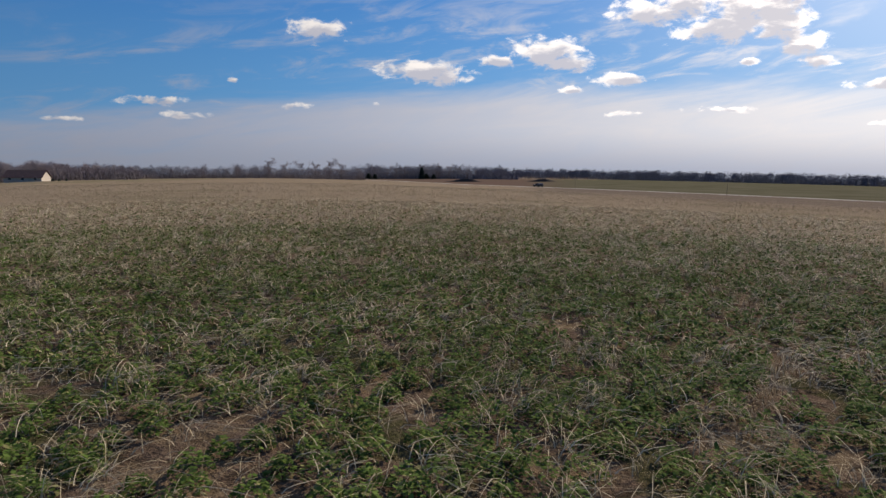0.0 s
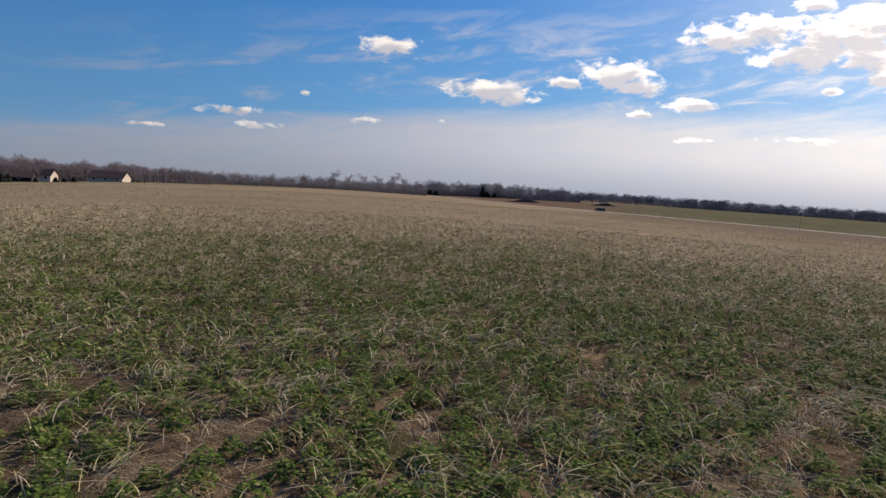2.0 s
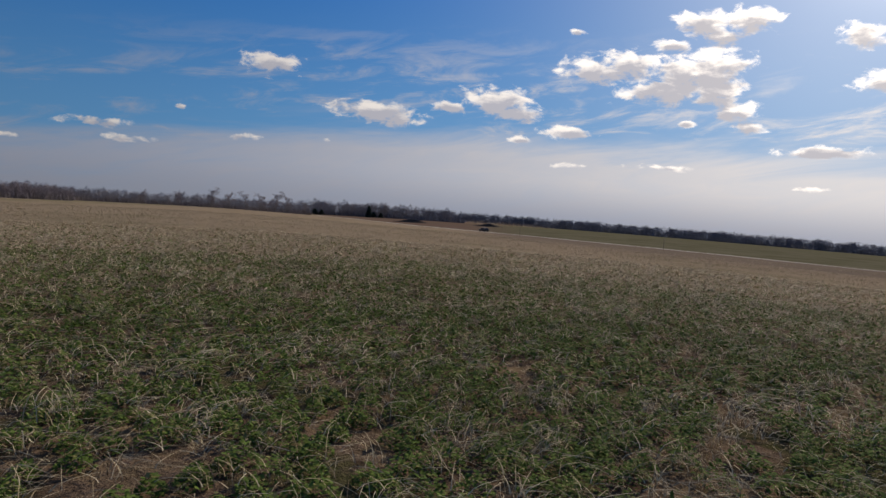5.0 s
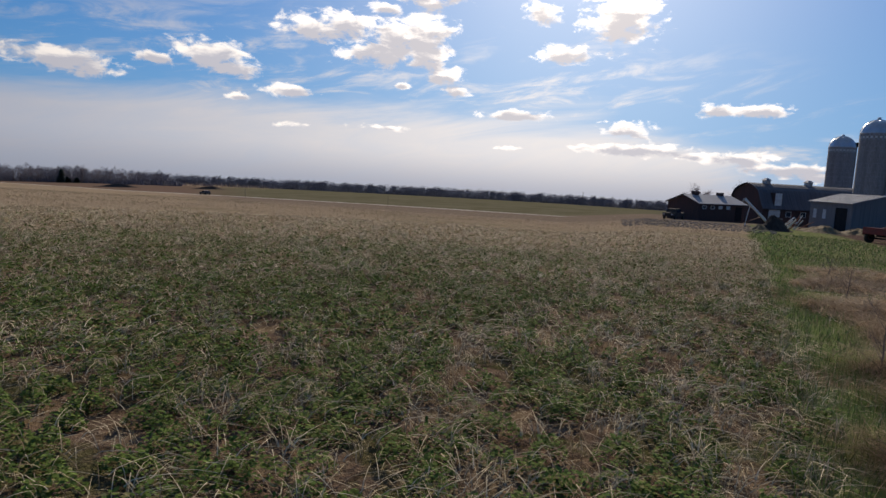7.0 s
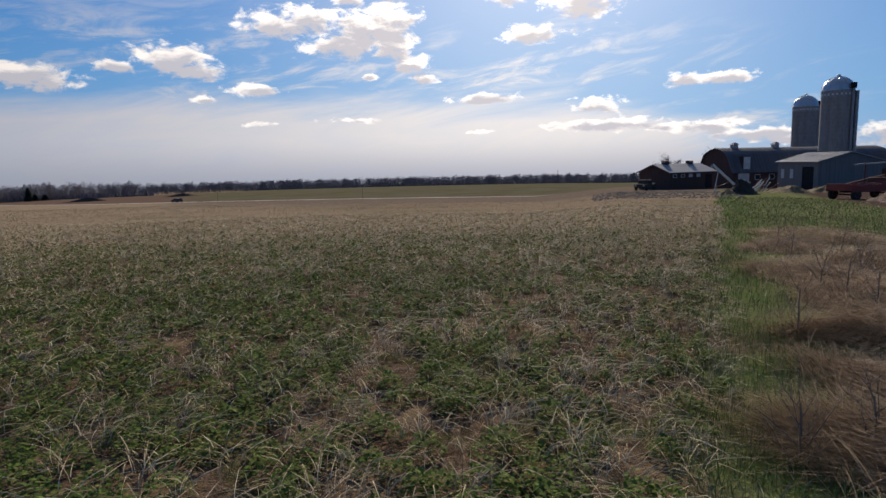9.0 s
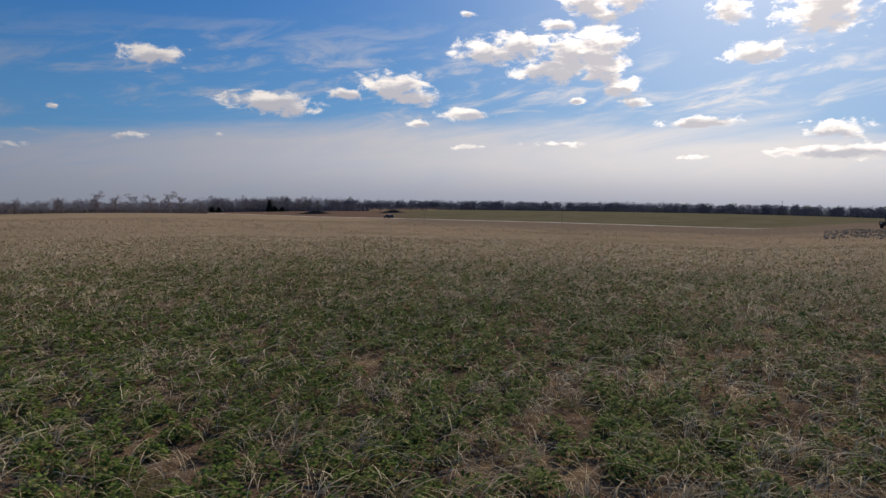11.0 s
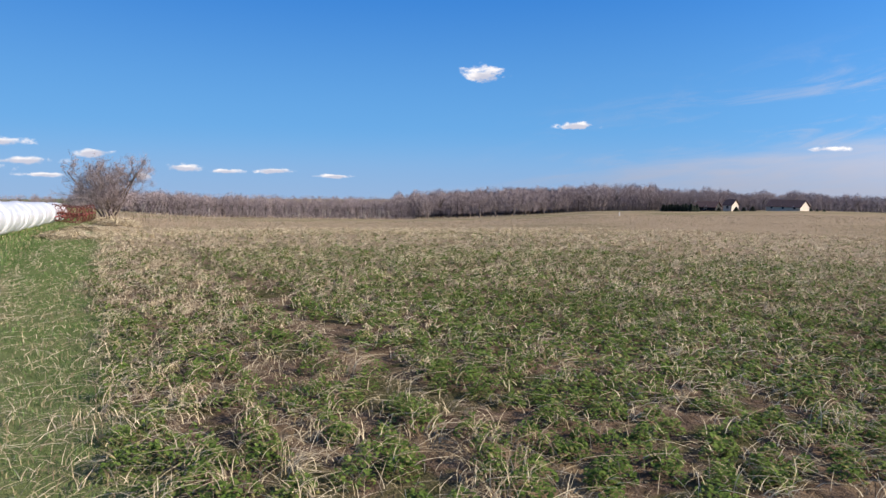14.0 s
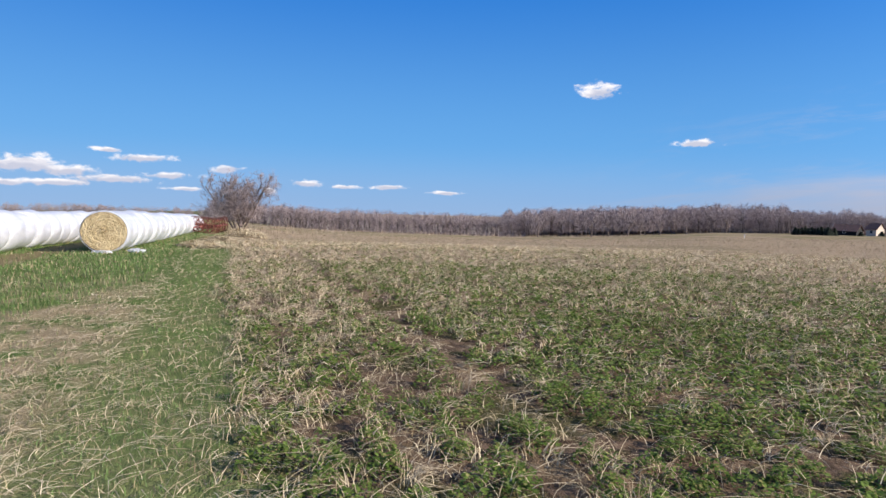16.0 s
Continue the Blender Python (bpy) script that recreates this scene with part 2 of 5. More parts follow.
def ground_material():
    m = bpy.data.materials.new("field_soil_and_stubble")
    m.use_nodes = True
    g = Nodes(m.node_tree)
    b = m.node_tree.nodes["Principled BSDF"]
    pos = g.add("ShaderNodeTexCoord").outputs["Object"]
    sep = g.add("ShaderNodeSeparateXYZ")
    g.put(sep.inputs[0], pos)
    flat = g.xyz(sep.outputs[0], sep.outputs[1], 0.0)
    dist = g.math("DIVIDE", g.vec("LENGTH", flat), SPAN)
    turn = g.math("ARCTAN2", g.math("MULTIPLY", sep.outputs[0], -1.0), sep.outputs[1])
    turn = g.math("DIVIDE", g.math("SUBTRACT", turn, radians(AIM)), TURN)
    x = g.math("MULTIPLY", g.math("MULTIPLY", dist, g.math("SINE", turn)), -1.0)
    y = g.math("MULTIPLY", dist, g.math("COSINE", turn))
    v = g.math("SUBTRACT", g.math("MULTIPLY", y, EDGE[0]), g.math("MULTIPLY", x, EDGE[1]))
    u = g.math("ADD", g.math("MULTIPLY", x, EDGE[0]), g.math("MULTIPLY", y, EDGE[1]))
    n1 = g.noise(flat, 0.06, 5, 0.6)
    n2 = g.noise(flat, 0.9, 5, 0.65)
    n3 = g.noise(flat, 9.0, 4, 0.65)
    n4 = g.noise(flat, 60.0, 3, 0.6)
    # soil with thatch near by, dry stubble and dull green farther off
    soil = g.mix(g.step(n3, 0.35, 0.62), (0.065, 0.041, 0.03), (0.175, 0.116, 0.084))
    thatch = g.mix(n4, (0.16, 0.11, 0.062), (0.34, 0.25, 0.145))
    near = g.mix(g.math("MULTIPLY", g.step(n2, 0.46, 0.66), 0.7), soil, thatch)
    near = g.mix(g.math("MULTIPLY", g.step(n2, 0.52, 0.42), 0.55), near, g.mix(n4, (0.05, 0.066, 0.02), (0.10, 0.115, 0.035)))
    far = g.mix(g.step(n3, 0.3, 0.7), (0.28, 0.205, 0.135), (0.42, 0.32, 0.22))
    far = g.mix(g.math("MULTIPLY", g.step(n1, 0.5, 0.62), 0.28), far, (0.11, 0.11, 0.045))
    far = g.mix(g.math("MULTIPLY", g.step(n2, 0.45, 0.65), 0.2), far, (0.12, 0.11, 0.05))
    c = g.mix(g.step(g.math("MULTIPLY_ADD", g.math("SUBTRACT", n2, 0.5), 14.0, dist), 7.0, 24.0), near, far)
    # tilled grey-brown strip this side of the road, widened to paint the backlit field darker
    road_v = g.math("SUBTRACT", g.math("ADD", g.math("MULTIPLY", x, 0.853), g.math("MULTIPLY", y, 0.521)), 151.0)
    wob = g.math("MULTIPLY_ADD", g.math("SUBTRACT", n1, 0.5), 40.0, road_v)
    tilled_backlit = g.math("MULTIPLY", g.step(wob, -112.0, -66.0), g.step(g.math("SUBTRACT", x, g.math("MULTIPLY", y, 0.2)), -10.0, 14.0))
    c = g.mix(g.math("MULTIPLY", tilled_backlit, 0.88), c, g.mix(n3, (0.15, 0.11, 0.085), (0.25, 0.195, 0.15)))
    # green crop beyond the road, brown headland towards its far end
    beyond = g.step(road_v, 3.0, 7.0)
    crop = g.mix(g.step(n1, 0.35, 0.65), (0.135, 0.122, 0.072), (0.175, 0.155, 0.10))
    head = g.mix(n2, (0.16, 0.10, 0.075), (0.21, 0.15, 0.11))
    crop = g.mix(g.step(g.math("DIVIDE", x, g.math("MAXIMUM", y, 1.0)), 0.32, 0.16), crop, head)
    c = g.mix(beyond, c, crop)
    # gravel road
    lane = g.math("MULTIPLY", g.step(g.math("ABSOLUTE", road_v), 3.2, 2.4), g.step(g.math("SUBTRACT", y, g.math("MULTIPLY", x, 0.8)), -8.0, 6.0))
    c = g.mix(lane, c, g.mix(n3, (0.58, 0.54, 0.49), (0.72, 0.68, 0.62)))
    # verge south of the field's edge: green grass, worn dirt of the yard
    verge = g.step(g.math("MULTIPLY_ADD", g.math("SUBTRACT", g.math("ADD", n2, g.noise(flat, 0.22, 3, 0.6)), 1.0), 2.6, v), 0.3, -0.5)
    turf = g.mix(g.math("MULTIPLY", g.step(n2, 0.36, 0.58), g.math("MULTIPLY", g.step(u, 14.0, 4.0, 0.5, 1.0), g.step(u, -16.0, -7.0, 0.1, 1.0))), (0.10, 0.155, 0.045), (0.33, 0.255, 0.155))
    strip = g.step(g.math("MULTIPLY_ADD", g.math("SUBTRACT", n2, 0.5), 1.6, v), -1.7, -1.2)
    turf = g.mix(g.math("MULTIPLY", strip, 0.8), turf, g.mix(n4, (0.09, 0.14, 0.04), (0.17, 0.20, 0.075)))
    c = g.mix(g.math("MULTIPLY", verge, g.step(u, 95.0, 70.0)), c, turf)
    rough = g.math("MULTIPLY", g.math("MULTIPLY", g.step(g.math("MULTIPLY_ADD", g.math("SUBTRACT", n2, 0.5), 2.0, v), -0.8, -1.5), g.step(v, -5.6, -4.6)), g.math("MULTIPLY", g.step(u, 1.5, 3.0), g.step(u, 16.5, 14.0)))
    c = g.mix(g.math("MULTIPLY", rough, 0.85), c, g.mix(n4, (0.22, 0.155, 0.105), (0.42, 0.32, 0.22)))
    wobv = g.math("MULTIPLY_ADD", g.math("SUBTRACT", n2, 0.5), 2.0, v)
    yard = g.math("MULTIPLY", g.step(wobv, -7.0, -8.6), g.step(u, 17.0, 24.0))
    dirt = g.mix(n3, (0.075, 0.05, 0.04), (0.15, 0.105, 0.085))
    c = g.mix(yard, c, dirt)
    track = g.math("MULTIPLY", g.math("MULTIPLY", g.step(wobv, -5.6, -6.3), g.step(wobv, -7.6, -7.0)), g.step(u, -12.0, -17.0))
    c = g.mix(g.math("MULTIPLY", track, 0.8), c, (0.24, 0.175, 0.10))
    # hazy green pasture down the slope
    dell = g.math("MULTIPLY", g.step(x, -60.0, -110.0), g.step(n1, 0.42, 0.6))
    c = g.mix(g.math("MULTIPLY", dell, 0.6), c, (0.14, 0.15, 0.055))
    g.put(b.inputs["Base Color"], c)
    b.inputs["Roughness"].default_value = 0.95
    b.inputs["Specular IOR Level"].default_value = 0.0
    bp = g.add("ShaderNodeBump")
    bp.inputs["Strength"].default_value = 0.8
    bp.inputs["Distance"].default_value = 0.05
    g.put(bp.inputs["Height"], g.math("ADD", n3, g.math("MULTIPLY", n4, 0.4)))
    g.put(b.inputs["Normal"], bp.outputs[0])
    return m


def stave_material(name, col):
    """Concrete staves: courses of narrow blocks with dark joints and streaks."""
    m = bpy.data.materials.new(name)
    m.use_nodes = True
    g = Nodes(m.node_tree)
    b = m.node_tree.nodes["Principled BSDF"]
    pos = g.add("ShaderNodeTexCoord").outputs["Object"]
    sep = g.add("ShaderNodeSeparateXYZ")
    g.put(sep.inputs[0], pos)
    turn = g.math("MULTIPLY", g.math("ARCTAN2", sep.outputs[0], sep.outputs[1]), 2.8)
    br = g.add("ShaderNodeTexBrick")
    g.put(br.inputs["Vector"], g.xyz(sep.outputs[2], turn, 0.0))
    br.inputs["Scale"].default_value = 1.0
    br.inputs["Brick Width"].default_value = 0.76
    br.inputs["Row Height"].default_value = 0.27
    br.inputs["Mortar Size"].default_value = 0.02
    br.inputs["Color1"].default_value = (*col, 1)
    br.inputs["Color2"].default_value = (*(c * 0.78 for c in col), 1)
    br.inputs["Mortar"].default_value = (*(c * 0.5 for c in col), 1)
    streak = g.noise(g.vec("MULTIPLY", pos, (1.0, 1.0, 0.06)), 2.2, 5, 0.65)
    c = g.mix(g.math("MULTIPLY", g.step(streak, 0.45, 0.7), 0.55), br.outputs[0], tuple(x * 0.5 for x in col))
    g.put(b.inputs["Base Color"], c)
    b.inputs["Roughness"].default_value = 0.9
    return m


M_GROUND = ground_material()
M_STRAW = blade_material("dry_grass", (0.46, 0.36, 0.21), (0.86, 0.72, 0.50), (0.24, 0.17, 0.11), 0.22, 0.03)
M_LEAF = blade_material("alfalfa_leaf", (0.075, 0.122, 0.026), (0.175, 0.245, 0.058), (0.30, 0.27, 0.11), 0.10, 0.08)
M_GRASS = blade_material("green_grass", (0.10, 0.155, 0.05), (0.19, 0.27, 0.10), (0.36, 0.30, 0.18), 0.28, 0.1)
M_FARGRASS = blade_material("far_stubble", (0.34, 0.255, 0.16), (0.64, 0.51, 0.36), (0.13, 0.155, 0.06), 0.13, 0.03)
M_WEED = blade_material("dead_weeds", (0.40, 0.30, 0.21), (0.72, 0.57, 0.42), (0.24, 0.165, 0.11), 0.25, 0.5)
M_BARK = surface("bare_bark", (0.21, 0.165, 0.14), (0.13, 0.10, 0.09), 2.0, 0.95, island=0.35, bump=0.3)
M_TWIG = surface("bare_twigs", (0.31, 0.25, 0.245), (0.235, 0.19, 0.19), 0.2, 0.95, island=0.35, bump=0)
# far twigs, with a pale purplish haze mixed into their colour
M_FARWOOD_HAZED = surface("hazed_far_wood", (0.27, 0.232, 0.235), (0.19, 0.17, 0.18), 0.05, 0.95, island=0.3, bump=0)
# blue-grey of distant haze is painted into the horizon wood's base colour
M_HORIZON_HAZED = surface("hazed_horizon_wood", (0.17, 0.168, 0.20), (0.13, 0.13, 0.165), 0.02, 0.95, bump=0)
M_TRUNKS = surface("wood_trunks", (0.15, 0.12, 0.115), (0.10, 0.085, 0.085), 0.5, 0.95, bump=0)
M_SCRUB = surface("leafless_scrub", (0.225, 0.18, 0.172), (0.16, 0.13, 0.128), 0.08, 0.95, island=0.15, bump=0)
M_BIRCH = surface("pale_bark", (0.55, 0.5, 0.43), (0.38, 0.34, 0.3), 1.0, 0.9, bump=0)
M_NEEDLE = surface("dark_needles", (0.045, 0.058, 0.036), (0.025, 0.035, 0.024), 1.5, 0.9, island=0.5, bump=0)
M_WRAP = surface("white_wrap", (0.64, 0.65, 0.68), (0.54, 0.55, 0.59), 1.6, 0.32, bump=0.35, grain=7.0, stretch=(1, 1, 3))
M_HAY = surface("hay_end", (0.56, 0.45, 0.27), (0.40, 0.31, 0.17), 4.0, 0.95, bump=0.9, grain=45.0)
M_SILO = stave_material("concrete_staves", (0.36, 0.32, 0.30))
M_SILO2 = stave_material("grey_staves", (0.30, 0.28, 0.28))
M_DOME = surface("galvanised_dome", (0.62, 0.64, 0.67), (0.48, 0.5, 0.53), 1.0, 0.35, 0.7, 0.05)
M_STEEL = surface("dull_steel", (0.42, 0.43, 0.45), (0.3, 0.28, 0.27), 2.0, 0.5, 0.6, 0.1)
M_ROOFBLUE = surface("dark_barn_roof", (0.13, 0.13, 0.145), (0.085, 0.085, 0.10), 0.5, 0.75, bump=0.2, grain=3, stretch=(6, 0.3, 0.3))
M_BARNRED = surface("weathered_barn_board", (0.13, 0.065, 0.055), (0.075, 0.05, 0.045), 1.2, 0.9, bump=0.4, grain=12, stretch=(8, 8, 0.4))
M_SHED = surface("grey_steel_siding", (0.25, 0.235, 0.23), (0.18, 0.17, 0.17), 0.8, 0.8, 0.0, 0.3, 10, (9, 9, 0.2))
M_TIN = surface("white_metal_roof", (0.36, 0.36, 0.38), (0.28, 0.275, 0.285), 0.7, 0.6, 0.1, 0.2, 8, (0.4, 6, 0.4))
M_WHITE = surface("chalky_white_paint", (0.75, 0.74, 0.72), (0.6, 0.58, 0.55), 2.0, 0.7)
# near-black: painted shade of the shed's doorway, also dark iron and boards
M_DARK = surface("dark_shade_and_paint", (0.02, 0.02, 0.022), (0.012, 0.012, 0.014), 2.0, 0.9)
M_RED = surface("worn_red_paint", (0.30, 0.035, 0.028), (0.19, 0.04, 0.035), 2.5, 0.55)
M_RUST = surface("rusty_red_iron", (0.22, 0.06, 0.042), (0.14, 0.05, 0.04), 4.0, 0.7)
M_TYRE = surface("tyre_rubber", (0.03, 0.03, 0.032), (0.045, 0.04, 0.036), 6.0, 0.9)
M_MANURE = surface("manure_heap", (0.11, 0.07, 0.055), (0.24, 0.165, 0.125), 3.5, 0.95, bump=1.0, grain=9)
M_STRAWHEAP = surface("straw_heap", (0.27, 0.20, 0.11), (0.16, 0.115, 0.065), 2.0, 0.95, bump=1.0, grain=10)
M_DARKHEAP = surface("dark_earth_heap", (0.055, 0.042, 0.036), (0.085, 0.065, 0.052), 1.0, 0.95, bump=0.8, grain=8)
M_STONE = surface("field_stone", (0.22, 0.20, 0.185), (0.14, 0.125, 0.115), 1.0, 0.9, island=0.25)
M_BRICK = surface("tan_gable", (0.60, 0.52, 0.43), (0.50, 0.43, 0.35), 1.0, 0.85)
M_ROOFBROWN = surface("brown_shingles", (0.15, 0.085, 0.075), (0.10, 0.06, 0.055), 1.0, 0.9)
M_GLASS = surface("dark_pane", (0.05, 0.06, 0.075), (0.03, 0.035, 0.05), 1.0, 0.1, bump=0)
M_WOODPOST = surface("grey_wood", (0.25, 0.2, 0.16), (0.16, 0.13, 0.11), 5.0, 0.9)
M_CAR = surface("black_car_paint", (0.03, 0.032, 0.038), (0.025, 0.026, 0.03), 1.0, 0.3, bump=0)


# ---------------------------------------------------------------- making meshes
def mesh_tris(name, verts, tris, mats, slots=None, smooth=False):
    me = bpy.data.meshes.new(name)
    verts, tris = np.asarray(verts, np.float32), np.asarray(tris, np.int32)
    me.vertices.add(len(verts))
    me.vertices.foreach_set("co", verts.ravel())
    me.loops.add(tris.size)
    me.loops.foreach_set("vertex_index", tris.ravel())
    me.polygons.add(len(tris))
    me.polygons.foreach_set("loop_start", np.arange(0, tris.size, 3, dtype=np.int32))
    me.polygons.foreach_set("loop_total", np.full(len(tris), 3, np.int32))
    for m in mats:
        me.materials.append(m)
    if slots is not None:
        me.polygons.foreach_set("material_index", np.asarray(slots, np.int32))
    if smooth:
        me.polygons.foreach_set("use_smooth", np.ones(len(tris), bool))
    me.update(calc_edges=True)
    return me


def thing(name, m, label, category, group="", kind=""):
    ob = new(name)
    ob.empty_display_size = 0.2
    ob.matrix_world = m
    return tagged(ob, label, category, group, kind)


def under(ob, parent, label=""):
    ob.parent = parent
    if label:
        tagged(ob, label)
    return ob


def part(name, bm, mat, parent, label="", smooth=False):
    me = bpy.data.meshes.new(name)
    bmesh.ops.recalc_face_normals(bm, faces=bm.faces)
    bm.to_mesh(me)
    bm.free()
    me.materials.append(mat)
    if smooth:
        for f in me.polygons:
            f.use_smooth = True
    ob = new(name, me)
    if parent:
        ob.parent = parent
    return tagged(ob, label)


def bm_box(x0, y0, z0, x1, y1, z1, bevel=0.0, m=None):
    bm = bmesh.new()
    add_box(bm, x0, y0, z0, x1, y1, z1, m)
    if bevel:
        bmesh.ops.bevel(bm, geom=bm.edges[:], offset=bevel, segments=2, affect="EDGES", profile=0.7)
    return bm


def add_box(bm, x0, y0, z0, x1, y1, z1, m=None):
    t = Matrix.Translation(((x0 + x1) / 2, (y0 + y1) / 2, (z0 + z1) / 2)) @ Matrix.Diagonal((x1 - x0, y1 - y0, z1 - z0, 1))
    bmesh.ops.create_cube(bm, size=1, matrix=(m @ t) if m else t)


def add_rod(bm, a, b, r, r2=None, seg=8):
    a, b = Vector(a), Vector(b)
    d = b - a
    q = d.to_track_quat("Z", "Y").to_matrix().to_4x4()
    bmesh.ops.create_cone(bm, cap_ends=True, segments=seg, radius1=r, radius2=r if r2 is None else r2, depth=d.length,
                          matrix=Matrix.Translation((a + b) / 2) @ q)


def bm_rod(a, b, r, r2=None, seg=8):
    bm = bmesh.new()
    add_rod(bm, a, b, r, r2, seg)
    return bm


def bm_prism(profile, y0, y1):
    """A profile in x and z, drawn out along y."""
    bm = bmesh.new()
    a = [bm.verts.new((x, y0, z)) for x, z in profile]
    b = [bm.verts.new((x, y1, z)) for x, z in profile]
    bm.faces.new(a)
    bm.faces.new(b[::-1])
    for i in range(len(a)):
        j = (i + 1) % len(a)
        bm.faces.new((a[j], a[i], b[i], b[j]))
    return bm


def bm_lathe(profile, seg=32):
    bm = bmesh.new()
    rings = []
    for r, z in profile:
        rings.append([bm.verts.new((r * math.cos(2 * math.pi * k / seg), r * math.sin(2 * math.pi * k / seg), z)) for k in range(seg)])
    for a, b in zip(rings, rings[1:]):
        for k in range(seg):
            bm.faces.new((a[k], a[(k + 1) % seg], b[(k + 1) % seg], b[k]))
    bm.faces.new(rings[0][::-1])
    bm.faces.new(rings[-1])
    return bm


def lay(az, d):
    """From a bearing and a distance on the plan (arrays or numbers) to metres on the ground."""
    a, r = np.radians(np.asarray(az) * TURN + AIM), np.asarray(d) * SPAN
    return -r * np.sin(a), r * np.cos(a)


def plan(x, y):
    """From metres on the ground back to the plan."""
    r = np.hypot(x, y) / SPAN
    a = (np.arctan2(-x, y) - math.radians(AIM)) / TURN
    return -r * np.sin(a), r * np.cos(a)


def lay_xy(x, y):
    return lay(np.degrees(np.arctan2(-x, y)), np.hypot(x, y))


def polar(az, d, z=None):
    x, y = (float(q) for q in lay(az, d))
    return Vector((x, y, float(height(np.array([x]), np.array([y]))[0]) + (z or 0.0)))


# ---------------------------------------------------------------- the lie of the land
DELL_AZ = (-180, 20, 38, 46, 52, 58, 65, 72, 80, 90, 100, 106, 112, 118, 126, 180)
DELL_Z = (0, 0, -0.4, -1.6, -2.2, -3.0, -5.0, -6.6, -7.6, -7.2, -6.4, -4.6, -2.4, -2.6, -1.2, 0)


def bumps(x, y, seed):
    rng = np.random.RandomState(seed)
    h = np.zeros_like(x)
    for k in range(14):
        a, f, p = rng.uniform(0, 6.3), rng.uniform(0.5, 1.6), rng.uniform(0, 6.3)
        h += np.sin((x * np.cos(a) + y * np.sin(a)) * f * (1 + k * 0.55) + p) / (1 + k * 0.4)
    return h / 5


def height(x, y):
    """Ground height: level field, falling away into a dell on one side."""
    fall = FALL * (np.sqrt(x * x + y * y + 9.0) - 3.0)
    x, y = plan(x, y)
    d = np.hypot(x, y)
    az = np.degrees(np.arctan2(-x, y))
    far = np.interp(az, DELL_AZ, DELL_Z)
    s = np.clip((d - 22) / 208, 0, 1)
    z = far * s * (1.12 - 0.12 * s)
    across = x * 0.853 + y * 0.521
    z = z + np.interp(across, (8, 151, 170, 230, 420, 900), (0, -2.45, -2.4, -0.6, 0.3, 0.8)) * np.interp(az, (-60, -51, -4, 18), (0, 1, 1, 0))
    z = z + 0.035 * bumps(x, y, 3) * np.clip(1.3 - d / 60, 0, 1)
    z = z + 0.05 * bumps(x * 0.08, y * 0.08, 4) * np.clip(d / 60, 0, 1) * np.clip(2 - d / 300, 0, 1)
    return z - fall


def make_ground():
    radii = np.concatenate([[0.0], np.geomspace(0.35, 14, 90), np.geomspace(14.6, 4600, 95)])
    seg = 320
    ang = np.arange(seg) * 2 * math.pi / seg
    rr, aa = np.meshgrid(radii[1:], ang, indexing="ij")
    x, y = (rr * np.cos(aa)).ravel(), (rr * np.sin(aa)).ravel()
    z = height(x, y)
    v = np.vstack([[0, 0, float(height(np.zeros(1), np.zeros(1))[0])], np.column_stack([x, y, z])])
    n = len(radii) - 1
    i = np.arange(n - 1)[:, None] * seg + 1
    k = np.arange(seg)[None, :]
    k2 = (k + 1) % seg
    a, b, c, d = i + k, i + seg + k, i + seg + k2, i + k2
    f = np.concatenate([np.stack([a, b, c], -1).reshape(-1, 3), np.stack([a, c, d], -1).reshape(-1, 3),
                        np.column_stack([np.zeros(seg, int), 1 + np.arange(seg), 1 + (np.arange(seg) + 1) % seg])])
    tagged(new("ground", mesh_tris("ground", v, f, [M_GROUND], smooth=True)), "farm field of soil, dry stubble and green crop", "ground", kind="structure")


make_ground()
RNG = np.random.RandomState(11)


def edge_v(x, y):
    x, y = plan(x, y)
    return EDGE[0] * y - EDGE[1] * x


def edge_u(x, y):
    x, y = plan(x, y)
    return EDGE[0] * x + EDGE[1] * y


def patch(x, y, f, seed):
    """Smooth patchiness between 0 and 1."""
    return np.clip(0.5 + 0.62 * bumps(x * f, y * f, seed), 0, 1)


def sow(n, r0, r1, a0, a1):
    """n places between two distances and two bearings (degrees, to the left of straight ahead)."""
    r = np.sqrt(RNG.uniform(r0 * r0, r1 * r1, n))
    a = np.radians(RNG.uniform(a0, a1, n))
    return -r * np.sin(a), r * np.cos(a)


def blades(x, y, z, length, width, lean, joints, up=0.55, comb=None):
    """Bent blades: each a tapering strip of joints, springing from its foot and drooping to one side."""
    n = len(x)
    a = RNG.uniform(0, 2 * math.pi, n) if comb is None else comb
    tw = a + RNG.uniform(-0.6, 0.6, n)
    dx, dy = np.cos(a), np.sin(a)
    px, py = -np.sin(tw), np.cos(tw)
    rows = []
    for k in range(joints + 1):
        s = k / joints
        out = length * lean * (s ** 1.6)
        rise = length * up * (1 - lean * 0.55) * (s * 1.7 - 1.05 * s * s * (0.5 + lean))
        cx, cy, cz = x + dx * out, y + dy * out, z + np.maximum(rise, 0.004) - (0.01 if k == 0 else 0)
        w = width * (1 - 0.75 * s) / 2
        rows.append(np.stack([cx - px * w, cy - py * w, cz], -1))
        if k < joints:
            rows.append(np.stack([cx + px * w, cy + py * w, cz + 0.15 * width], -1))
    v = np.stack(rows, 1)
    per = 2 * joints + 1
    tri = []
    for k in range(joints - 1):
        b = 2 * k
        tri += [(b, b + 1, b + 3), (b, b + 3, b + 2)]
    b = 2 * (joints - 1)
    tri.append((b, b + 1, b + 2))
    f = (np.arange(n)[:, None, None] * per + np.array(tri)[None]).reshape(-1, 3)
    return v.reshape(-1, 3), f


